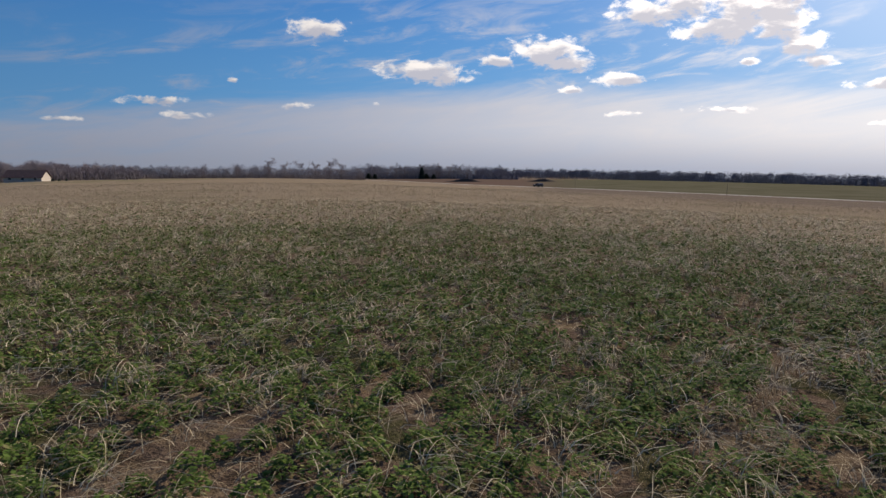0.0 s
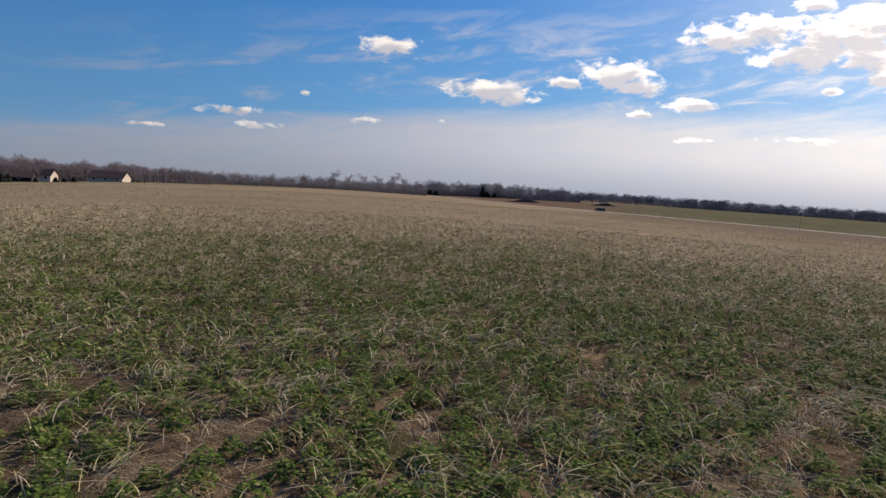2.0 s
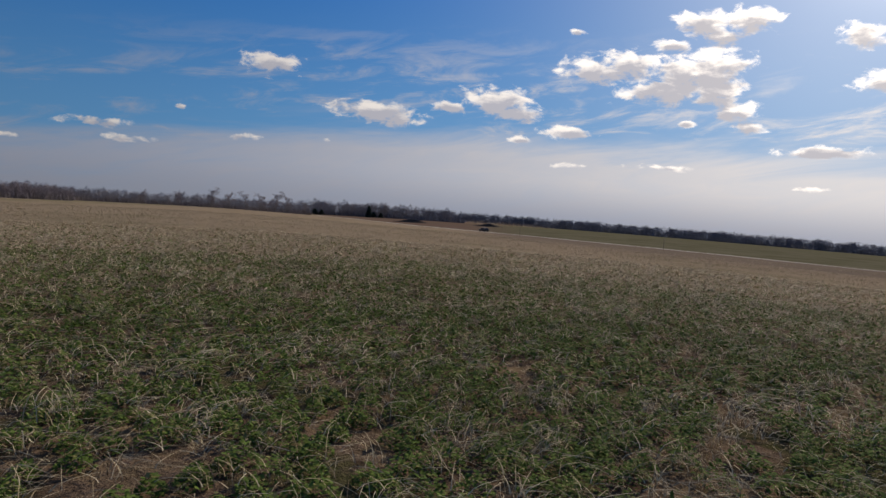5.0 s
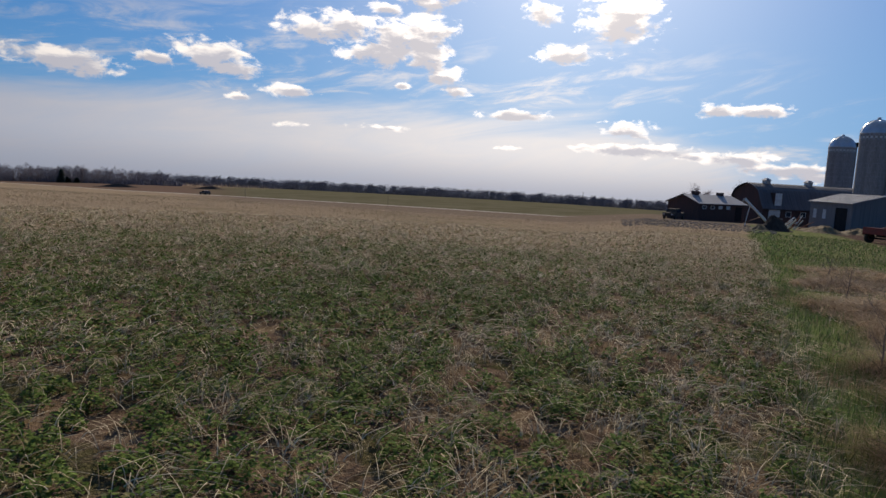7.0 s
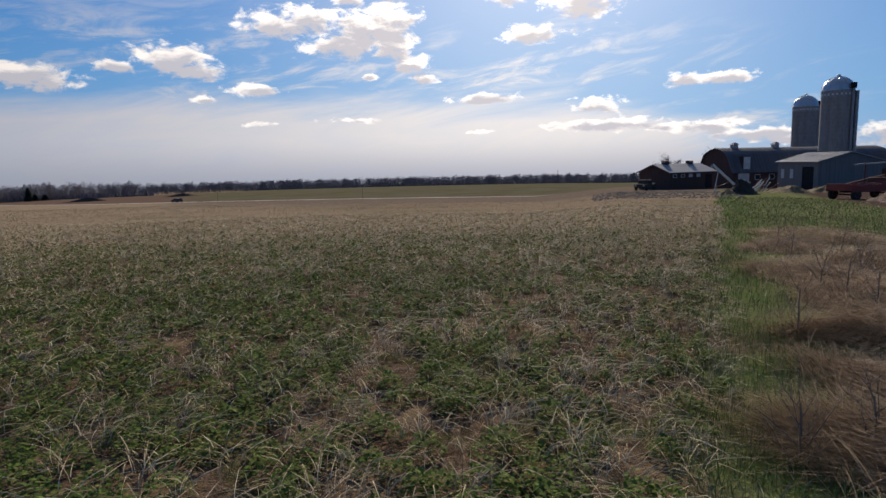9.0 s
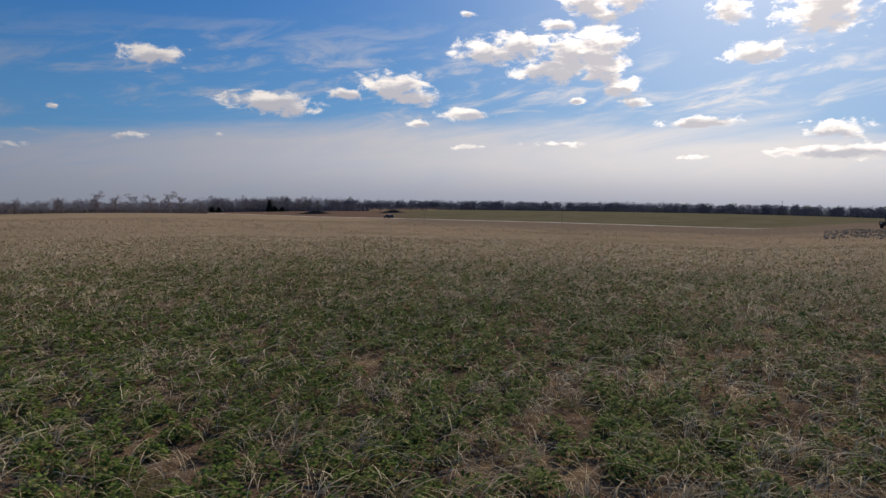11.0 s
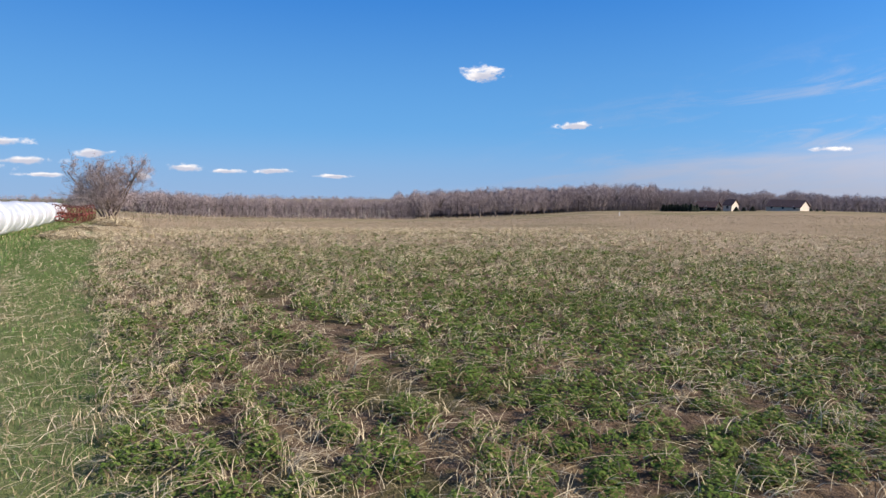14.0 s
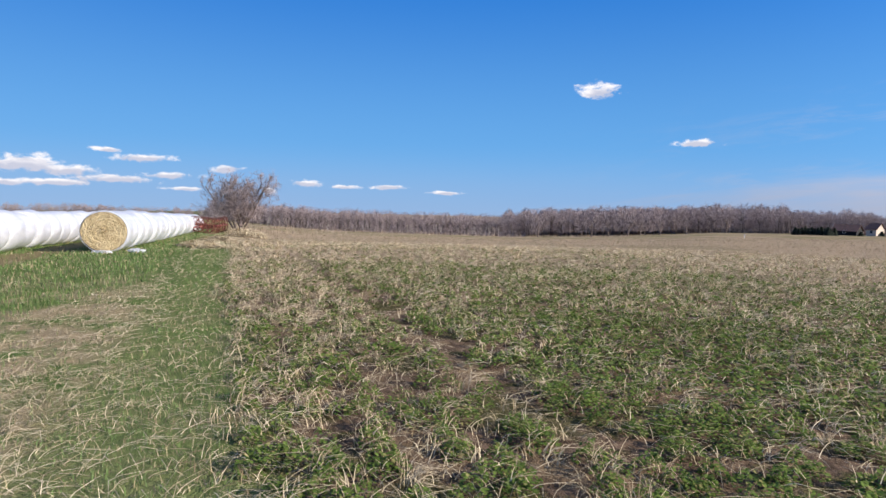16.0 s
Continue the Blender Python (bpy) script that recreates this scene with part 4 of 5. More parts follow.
def wood(name, kinds, spots, mat_a, mat_b, label):
    """Many trees in one sheet of stuff: each kind is turned and scaled at its spots."""
    bits, slots = [], []
    for k, (x, y, s, turn) in enumerate(spots):
        wv, wf, tv, tf = kinds[k % len(kinds)]
        c, sn = math.cos(turn), math.sin(turn)
        rot = np.array([[c, -sn, 0], [sn, c, 0], [0, 0, 1]]) * s
        z = float(height(np.array([x]), np.array([y]))[0])
        o = np.array([x, y, z])
        for v, f, i in ((wv, wf, 0), (tv, tf, 1)):
            bits.append((v @ rot.T + o, f))
            slots.append(np.full(len(f), i))
    v, f = joined(bits)
    return tagged(new(name, mesh_tris(name, v, f, [mat_a, mat_b], np.concatenate(slots))), label, "woodland", kind="stuff")


def spots(a0, a1, d0, d1, n, s0, s1):
    out = []
    for _ in range(n):
        x, y = lay(RNG.uniform(a0, a1), RNG.uniform(d0, d1))
        out.append((float(x), float(y), RNG.uniform(s0, s1), RNG.uniform(0, 6.28)))
    return out


def brushy(seed, tall, spread, twigs, w, foot=0.12):
    """A leafless tree seen from afar: thin trunk and limbs in a rounded haze of fine twigs."""
    rng = np.random.RandomState(seed)

    def slivers(a, b, w):
        d = b - a
        side = np.cross(d, rng.normal(size=d.shape))
        side *= (w / 2 / np.maximum(np.linalg.norm(side, axis=1), 1e-6))[:, None]
        v = np.stack([a - side, a + side, b], 1).reshape(-1, 3)
        return v, np.arange(len(v)).reshape(-1, 3)

    root = np.zeros((14, 3))
    root[2:, 2] = rng.uniform(0.15, 0.5, 12) * tall
    ang = rng.uniform(0, 6.283, 14)
    tip = np.stack([np.cos(ang) * spread * 0.7, np.sin(ang) * spread * 0.7, tall * rng.uniform(0.6, 0.9, 14)], -1)
    tip[:2] = (0, 0, tall * 0.92)
    wv, wf = slivers(root, tip, np.where(np.arange(14) < 2, 0.3, 0.13))
    h = rng.uniform(foot, 1.0, twigs) ** 0.8
    q = np.sin(np.clip((h - foot) / (1.02 - foot), 0, 1) ** 0.75 * 3.1) ** 0.38
    a = rng.uniform(0, 6.283, twigs)
    rad = spread * q * np.sqrt(rng.uniform(0.02, 1, twigs)) * (1 + 0.2 * np.sin(3 * a + seed))
    c = np.stack([np.cos(a) * rad, np.sin(a) * rad, h * tall * (0.93 + 0.09 * np.sin(2 * a + seed))], -1)
    d = np.stack([np.cos(a) * 0.5, np.sin(a) * 0.5, rng.uniform(0.0, 0.7, twigs)], -1) + rng.normal(0, 0.4, (twigs, 3))
    d *= (tall * rng.uniform(0.06, 0.13, twigs) / np.linalg.norm(d, axis=1))[:, None]
    tv, tf = slivers(c - d * 0.6, c + d * 0.6, np.full(twigs, w) * rng.uniform(0.6, 1.4, twigs))
    return wv, wf, tv, tf


kinds = [brushy(100 + k, 9.3 + 0.5 * (k % 3), 3.5, 560, 0.10) for k in range(5)]
kinds_thin = [brushy(120 + k, 7.4, 2.8, 320, 0.10, 0.08) for k in range(4)]
slim = [grow(130 + k, 8.0, 2.0, 4, 2, 2, 0, 0.08, 0.3, rise=0.85, tw=0.04, sides=3, light=True) for k in range(3)]
kinds_line = [brushy(160 + k, 8.6 + 0.6 * (k % 3), 3.8, 280, 0.15, 0.05) for k in range(5)]
kinds_far = [brushy(180 + k, 10.0, 4.5, 130, 0.42, 0.03) for k in range(4)]
wood("bare_wood", kinds, spots(45, 52, 240, 310, 95, 0.8, 1.08) + spots(52, 76, 236, 310, 330, 1.0, 1.32) + spots(36, 45, 245, 320, 120, 0.66, 0.9) + spots(30, 37, 250, 320, 80, 0.5, 0.78) + spots(62, 80, 215, 290, 150, 0.95, 1.3), M_TRUNKS, M_TWIG, "dense leafless purple-brown woodland beyond the field")
wood("dell_wood", kinds_thin, spots(77, 106, 215, 300, 330, 0.95, 1.35) + spots(102, 112, 215, 300, 90, 1.0, 1.3) + spots(106, 134, 240, 330, 220, 0.58, 0.82), M_TRUNKS, M_TWIG, "leafless scrubby woodland down in the dell")
wood("pale_trunks", [(a, b, c[:3], d[:1]) for a, b, c, d in slim], spots(80, 110, 196, 215, 55, 0.5, 0.75) + spots(81.5, 82.8, 200, 204, 4, 0.6, 0.8), M_BIRCH, M_TWIG, "slender pale birch trunks at the wood's edge")
wood("far_tree_line", kinds_line, spots(7.5, 36, 290, 350, 330, 0.48, 0.8) + spots(-9, 8, 430, 500, 180, 0.9, 1.35), M_FARWOOD_HAZED, M_FARWOOD_HAZED, "far leafless tree line along the road, tinted with painted haze")
wood("hazed_horizon_wood", kinds_far, spots(-62, -6, 760, 1000, 950, 1.15, 1.55) + spots(-96, -62, 420, 560, 260, 0.6, 0.9), M_HORIZON_HAZED, M_HORIZON_HAZED, "dark woodland on the horizon with blue-grey haze painted in")


def make_scrub():
    """Undergrowth at the feet of the woods, close enough to hide the sky behind the trunks."""
    near_by, far_off = [], []
    for a0, a1, d0, d1, n, tall in ((30, 80, 240, 310, 11000, 3.6), (78, 106, 200, 300, 8000, 2.4), (104, 134, 235, 320, 5500, 2.6), (7, 36, 290, 345, 7000, 3.0), (-10, 8, 430, 500, 5000, 5.0), (-62, -5, 770, 1000, 11000, 8.5), (-96, -62, 430, 560, 5000, 3.6)):
        x, y = lay(RNG.uniform(a0, a1, n), RNG.uniform(d0, d1, n))
        k = d0 / 240
        bits = near_by if d0 < 400 else far_off
        bits.append(blades(x, y, height(x, y), tall * RNG.uniform(0.6, 1.5, n), 0.2 * k * RNG.uniform(0.5, 1.5, n), RNG.uniform(0.25, 0.95, n), 2, 1.1))
    stuff("undergrowth", near_by, M_SCRUB, "tangled leafless undergrowth in the woods", "undergrowth")
    stuff("undergrowth", far_off, M_HORIZON_HAZED, "dark undergrowth of the woods on the horizon, haze painted in", "undergrowth")
    bits = []
    for az, d, n, tall, r in ((-14, 520, 260, 4, 30), (79, 192, 300, 1.1, 14), (90, 196, 500, 1.2, 26), (100, 190, 500, 1.2, 22), (70, 196, 160, 1.0, 10), (105, 120, 260, 1.0, 10), (110, 66, 260, 1.1, 5)):
        p = polar(az, d)
        x, y = p.x + RNG.normal(size=n) * r, p.y + RNG.normal(size=n) * r
        bits.append(blades(x, y, height(x, y), tall * RNG.uniform(0.5, 1.4, n), 0.14 * d / 190 * RNG.uniform(0.5, 1.2, n), RNG.uniform(0.1, 0.6, n), 2, 0.9))
    stuff("brush", bits, M_WEED, "low brown brush at the field's far edge", "brush")


make_scrub()


# saplings in the brush
def sapling(m, seed, tall, label):
    wv, wf, tv, tf = grow(seed, tall, tall * 0.42, 10, 4, 4, 2, 0.011, 0.2, rise=1.3)
    t = thing("sapling", m, label, "shrub", "saplings in the brush")
    under(new("stem", mesh_tris("stem", wv, wf, [M_BARK])), t)
    tagged(under(new("twigs", mesh_tris("twigs", tv, tf, [M_BARK])), t), kind="stuff")
    return t


for k, (az, d, tall) in enumerate(((-78.5, 5.3, 0.95), (-80.5, 3.05, 0.8), (-82.0, 7.2, 1.05), (-79.8, 7.8, 1.0), (-84.5, 6.8, 0.95), (-86.2, 3.3, 0.75), (-77, 10.5, 1.0), (-81, 11, 1.2), (-83, 9.2, 1.0), (-75.5, 13, 1.1))):
    sapling(place(az, d, k * 1.3), 200 + k, tall, "thin leafless brown sapling among dead weeds")


# ---------------------------------------------------------------- wrapped hay bales
def bale_mesh(seed, length=1.46, radius=0.78):
    """One wrapped bale lying along x: a barrel with soft shoulders, stretched folds and a slightly squashed foot."""
    rng = np.random.RandomState(seed)
    bm = bmesh.new()
    seg, cols = 40, 12
    folds = [(rng.uniform(0, 6.28), rng.uniform(3, 9), rng.uniform(0.002, 0.007)) for _ in range(5)]
    rings = []
    for i in range(cols + 1):
        s = i / cols
        edge = min(s, 1 - s)
        r = radius * (1 - 0.12 * math.exp(-edge * 13)) * (1 + 0.012 * math.sin(s * 9 + seed))
        row = []
        for k in range(seg):
            a = 2 * math.pi * k / seg
            w = sum(h * math.sin(a * f + p + s * 4) for p, f, h in folds)
            z = math.sin(a) * (r + w)
            row.append(bm.verts.new(((s - 0.5) * length, math.cos(a) * (r + w) * 1.05, max(z, -radius * 0.93))))
        rings.append(row)
    for a, b in zip(rings, rings[1:]):
        for k in range(seg):
            bm.faces.new((a[k], b[k], b[(k + 1) % seg], a[(k + 1) % seg]))
    bm.faces.new(rings[0])
    bm.faces.new(rings[-1][::-1])
    bmesh.ops.recalc_face_normals(bm, faces=bm.faces)
    me = bpy.data.meshes.new("wrapped_bale")
    bm.to_mesh(me)
    bm.free()
    me.materials.append(M_WRAP)
    for f in me.polygons:
        f.use_smooth = len(f.vertices) == 4
    return me


BALES = [bale_mesh(k) for k in range(5)]


def bale_row(start, end, count, label, open_end):
    a, b = Vector((*start, 0.0)), Vector((*end, 0.0))
    d = (b - a).normalized()
    yaw = math.atan2(d.y, d.x)
    z0 = float(height(np.array([a.x]), np.array([a.y]))[0])
    t = thing("hay_bale_row", pose(a.x, a.y, z0, 0, 0, math.degrees(yaw)), label, "hay bales", "rows of wrapped bales")
    for k in range(count):
        x = 0.73 + k * 1.42
        w = a + d * x
        z = float(height(np.array([w.x]), np.array([w.y]))[0]) - z0
        ob = under(new("wrapped_bale", BALES[(k * 3) % 5]), t)
        s = 1.0 + 0.035 * math.sin(k * 2.7)
        ob.matrix_local = pose(x, 0.05 * math.sin(k * 1.9), z + 0.73 * s, 4 * math.sin(k), 0, 1.5 * math.sin(k * 3.1)) @ Matrix.Scale(s, 4)
    if open_end:
        # the bare end: coiled hay standing a little proud of the wrap
        rng = np.random.RandomState(9)
        bm = bmesh.new()
        rings, seg, R = 26, 72, 0.73
        c = bm.verts.new((-0.05, 0, 0.75))
        prev = None
        for i in range(1, rings + 1):
            r = R * i / rings
            row = []
            for k in range(seg):
                an = 2 * math.pi * k / seg
                dx = -0.05 + 0.006 * math.sin(r * 40 + an + 1.5 * math.sin(3 * an)) + rng.uniform(-0.02, 0.02) + (0.06 if i == rings else 0)
                row.append(bm.verts.new((dx, math.cos(an) * r * 1.08, 0.75 + math.sin(an) * r)))
            if prev:
                for k in range(seg):
                    bm.faces.new((prev[k], prev[(k + 1) % seg], row[(k + 1) % seg], row[k]))
            else:
                for k in range(seg):
                    bm.faces.new((c, row[(k + 1) % seg], row[k]))
            prev = row
        part("hay_face", bm, M_HAY, t, "coiled golden hay in the open end")
        # loose wisps on the face
        n = 900
        an, q = RNG.uniform(0, 6.28, n), np.sqrt(RNG.uniform(0, 1, n)) * 0.71
        x = np.full(n, -0.065)
        y, z = np.cos(an) * q * 1.06, 0.75 + np.sin(an) * q
        tx, tz = -np.sin(an + RNG.normal(size=n) * 0.4), np.cos(an + RNG.normal(size=n) * 0.4)
        l = RNG.uniform(0.03, 0.12, n)
        p0 = np.stack([x, y, z], -1)
        p1 = np.stack([x - RNG.uniform(0, 0.03, n), y + tx * l, z + tz * l], -1)
        p2 = p0 + np.stack([np.zeros(n), tz * 0.006, -tx * 0.006], -1)
        under(new("hay_wisps", mesh_tris("hay_wisps", np.stack([p0, p2, p1], 1).reshape(-1, 3), np.arange(3 * n).reshape(-1, 3), [M_STRAW])), t)
        # collar of stretched wrap round the open end, and its torn strip
        bm = bmesh.new()
        ring = [[bm.verts.new((xx, math.cos(2 * math.pi * k / 48) * rr * 1.06, max(0.75 + math.sin(2 * math.pi * k / 48) * rr, 0.02))) for k in range(48)] for xx, rr in ((-0.055, 0.745), (-0.06, 0.76), (0.1, 0.78), (0.12, 0.755))]
        for p_, q_ in zip(ring, ring[1:]):
            for k in range(48):
                bm.faces.new((p_[k], p_[(k + 1) % 48], q_[(k + 1) % 48], q_[k]))
        part("wrap_collar", bm, M_WRAP, t, smooth=True)
    return t


bale_row(lay_xy(-18.1, -11.6), lay_xy(-50.0, -22.0), 28, "row of white plastic-wrapped round bales with a bare hay end", True)
bale_row(lay_xy(-13.5, -14.4), lay_xy(-47.0, -23.6), 28, "long row of white plastic-wrapped round bales in the grass", False)


def crumpled_sheet(m, wide, deep, seed, label):
    rng = np.random.RandomState(seed)
    nx, ny = 14, 10
    x, y = np.meshgrid(np.linspace(-wide / 2, wide / 2, nx), np.linspace(-deep / 2, deep / 2, ny), indexing="ij")
    x, y = x + rng.normal(size=x.shape) * 0.02, y + rng.normal(size=y.shape) * 0.02
    z = 0.05 + 0.07 * np.abs(bumps(x * 4, y * 4, seed)) + rng.uniform(0, 0.03, x.shape)
    z[[0, -1], :] = 0.01
    z[:, [0, -1]] = 0.01
    i, j = np.meshgrid(np.arange(nx - 1), np.arange(ny - 1), indexing="ij")
    a = (i * ny + j).ravel()
    f = np.concatenate([np.stack([a, a + ny, a + ny + 1], -1), np.stack([a, a + ny + 1, a + 1], -1)])
    ob = new("loose_plastic", mesh_tris("loose_plastic", np.stack([x.ravel(), y.ravel(), z.ravel()], -1), f, [M_WRAP]))
    ob.matrix_world = m
    return tagged(ob, label, "plastic sheet")


crumpled_sheet(place(119.8, 21.4, 0.4), 0.95, 0.5, 3, "torn white plastic wrap lying on the grass by the bales")
crumpled_sheet(place(122.9, 21.0, 0.9), 0.8, 0.3, 4, "strip of white plastic at the foot of the hay bale")


# ---------------------------------------------------------------- red hay rake under the tree
def wheel_rake(m):
    t = thing("wheel_rake", m, "rusty red wheel rake parked in dry weeds under the tree", "farm machine")
    part("beam", bm_rod((-1.9, 0, 0.55), (1.9, 0.1, 0.62), 0.05), M_RED, t)
    part("drawbar", bm_rod((0, 0, 0.5), (0.2, -1.5, 0.35), 0.045), M_RED, t)
    for k in range(5):
        x = -1.7 + k * 0.85
        bm = bmesh.new()
        R, seg = 0.52, 26
        for i in range(seg):
            a, b = 2 * math.pi * i / seg, 2 * math.pi * (i + 1) / seg
            add_rod(bm, (R * math.cos(a), 0, R * math.sin(a)), (R * math.cos(b), 0, R * math.sin(b)), 0.028, seg=5)
            if i % 2 == 0:
                add_rod(bm, (0, 0, 0), (R * math.cos(a), 0, R * math.sin(a)), 0.012, seg=4)
            add_rod(bm, (R * math.cos(a), 0, R * math.sin(a)), (1.15 * R * math.cos(a + 0.12), 0, 1.15 * R * math.sin(a + 0.12)), 0.009, seg=4)
        add_rod(bm, (0, -0.05, 0), (0, 0.05, 0), 0.1)
        ob = part("rake_wheel", bm, M_RUST, t)
        ob.matrix_local = pose(x, -0.1, 0.6, 0, 0, 35)
    return t


wheel_rake(place(113.0, 44, radians(25), 1.15))
wheel_rake(place(111.3, 46, radians(-10), 1.15))

# ---------------------------------------------------------------- the farmyard
def frame_at(p, toward):
    """A pose at p whose x axis points to the place toward."""
    return Matrix.Translation(p) @ Matrix.Rotation(math.atan2(toward.y - p.y, toward.x - p.x), 4, "Z")


def silo(m, radius, wall, stave, label, hoops, chute_az):
    t = thing("silo", m, label, "silo", "farm silos")
    part("wall", bm_lathe([(radius, -0.3), (radius, wall)], 48), stave, t)
    dome = [(radius + 0.06, wall - 0.1), (radius + 0.06, wall + 0.05)]
    dome += [(radius * math.cos(a), wall + 0.05 + radius * 0.92 * math.sin(a)) for a in [radians(q) for q in range(6, 86, 8)]] + [(0.25, wall + radius * 0.95)]
    cap = part("dome", bm_lathe(dome, 32), M_DOME, t, "shiny galvanised dome", True)
    part("vent", bm_lathe([(0.3, wall + radius * 0.94), (0.3, wall + radius * 0.94 + 0.25), (0.38, wall + radius * 0.94 + 0.27), (0.1, wall + radius * 0.94 + 0.42)], 12), M_DOME, t)
    for k in range(12):
        bm = bmesh.new()
        for a0, a1 in zip(range(4, 84, 10), range(14, 94, 10)):
            r0, r1 = radius * 1.005, radius * 1.005
            an = k * math.pi / 6
            add_rod(bm, (r0 * math.cos(radians(a0)) * math.cos(an), r0 * math.cos(radians(a0)) * math.sin(an), wall + 0.05 + radius * 0.93 * math.sin(radians(a0))),
                    (r1 * math.cos(radians(a1)) * math.cos(an), r1 * math.cos(radians(a1)) * math.sin(an), wall + 0.05 + radius * 0.93 * math.sin(radians(a1))), 0.035, seg=4)
        under(part("rib", bm, M_DOME, None), cap)
    for k in range(hoops):
        z = 0.8 + (wall - 1.6) * (k / (hoops - 1)) ** 1.0
        part("hoop", bm_lathe([(radius + 0.002, z - 0.02), (radius + 0.03, z - 0.02), (radius + 0.03, z + 0.02), (radius + 0.002, z + 0.02)], 48), M_STEEL, t)
    # a chequered course under the roof
    for row in range(3):
        bm = bmesh.new()
        for k in range(0, 48, 2):
            a = 2 * math.pi * (k + row % 2 + 0.5) / 48
            add_box(bm, -0.03, -0.17, wall - 0.5 - row * 0.36, 0.03, 0.17, wall - 0.16 - row * 0.36,
                    Matrix.Rotation(a, 4, "Z") @ Matrix.Translation((radius + 0.01, 0, 0)))
        tagged(part("chequer_course", bm, M_WHITE if row % 2 else M_STEEL, t), kind="stuff")
    # filling pipe and ladder cage up the side
    c = Matrix.Rotation(chute_az, 4, "Z")
    p = c @ Vector((radius + 0.25, 0, 0))
    part("fill_pipe", bm_rod((p.x, p.y, 0), (p.x, p.y, wall + 0.6), 0.2, None, 12), M_TIN, t, "pale metal filling pipe")
    q = c @ Vector((radius + 0.2, 1.0, 0))
    part("ladder_chute", bm_rod((q.x, q.y, 0), (q.x, q.y, wall - 0.2), 0.32, None, 10), M_STEEL, t)
    part("hood", bm_box(p.x - 0.35, p.y - 0.35, wall + 0.2, p.x + 0.35, p.y + 0.35, wall + 1.1, 0.05), M_DARK, t)
    return t


S1, S2 = polar(-79.5, 107), polar(-76.9, 133)
to_cam = math.atan2(-S1.y, -S1.x)
silo(Matrix.Translation(S1), 2.5, 16.6, M_SILO, "tall concrete stave silo with a domed metal roof", 22, to_cam + 0.95)
silo(Matrix.Translation(S2), 2.5, 17.4, M_SILO2, "shorter grey stave silo with a domed metal roof", 18, to_cam + 1.9)


def window(parent, m, w, h, mat=None):
    """A window in a wall: a frame with a pane set into it, on the wall's x-z plane, facing -y."""
    bm = bmesh.new()
    for b in ((-w / 2, -0.05, 0, -w / 2 + 0.08, 0.03, h), (w / 2 - 0.08, -0.05, 0, w / 2, 0.03, h), (-w / 2, -0.05, h - 0.08, w / 2, 0.03, h), (-w / 2, -0.07, 0, w / 2, 0.03, 0.08)):
        add_box(bm, *b)
    f = part("window", bm, M_WHITE, parent)
    f.matrix_local = m
    under(part("pane", bm_box(-w / 2 + 0.08, -0.012, 0.08, w / 2 - 0.08, 0.0, h - 0.08), mat or M_GLASS, None), f)
    return f


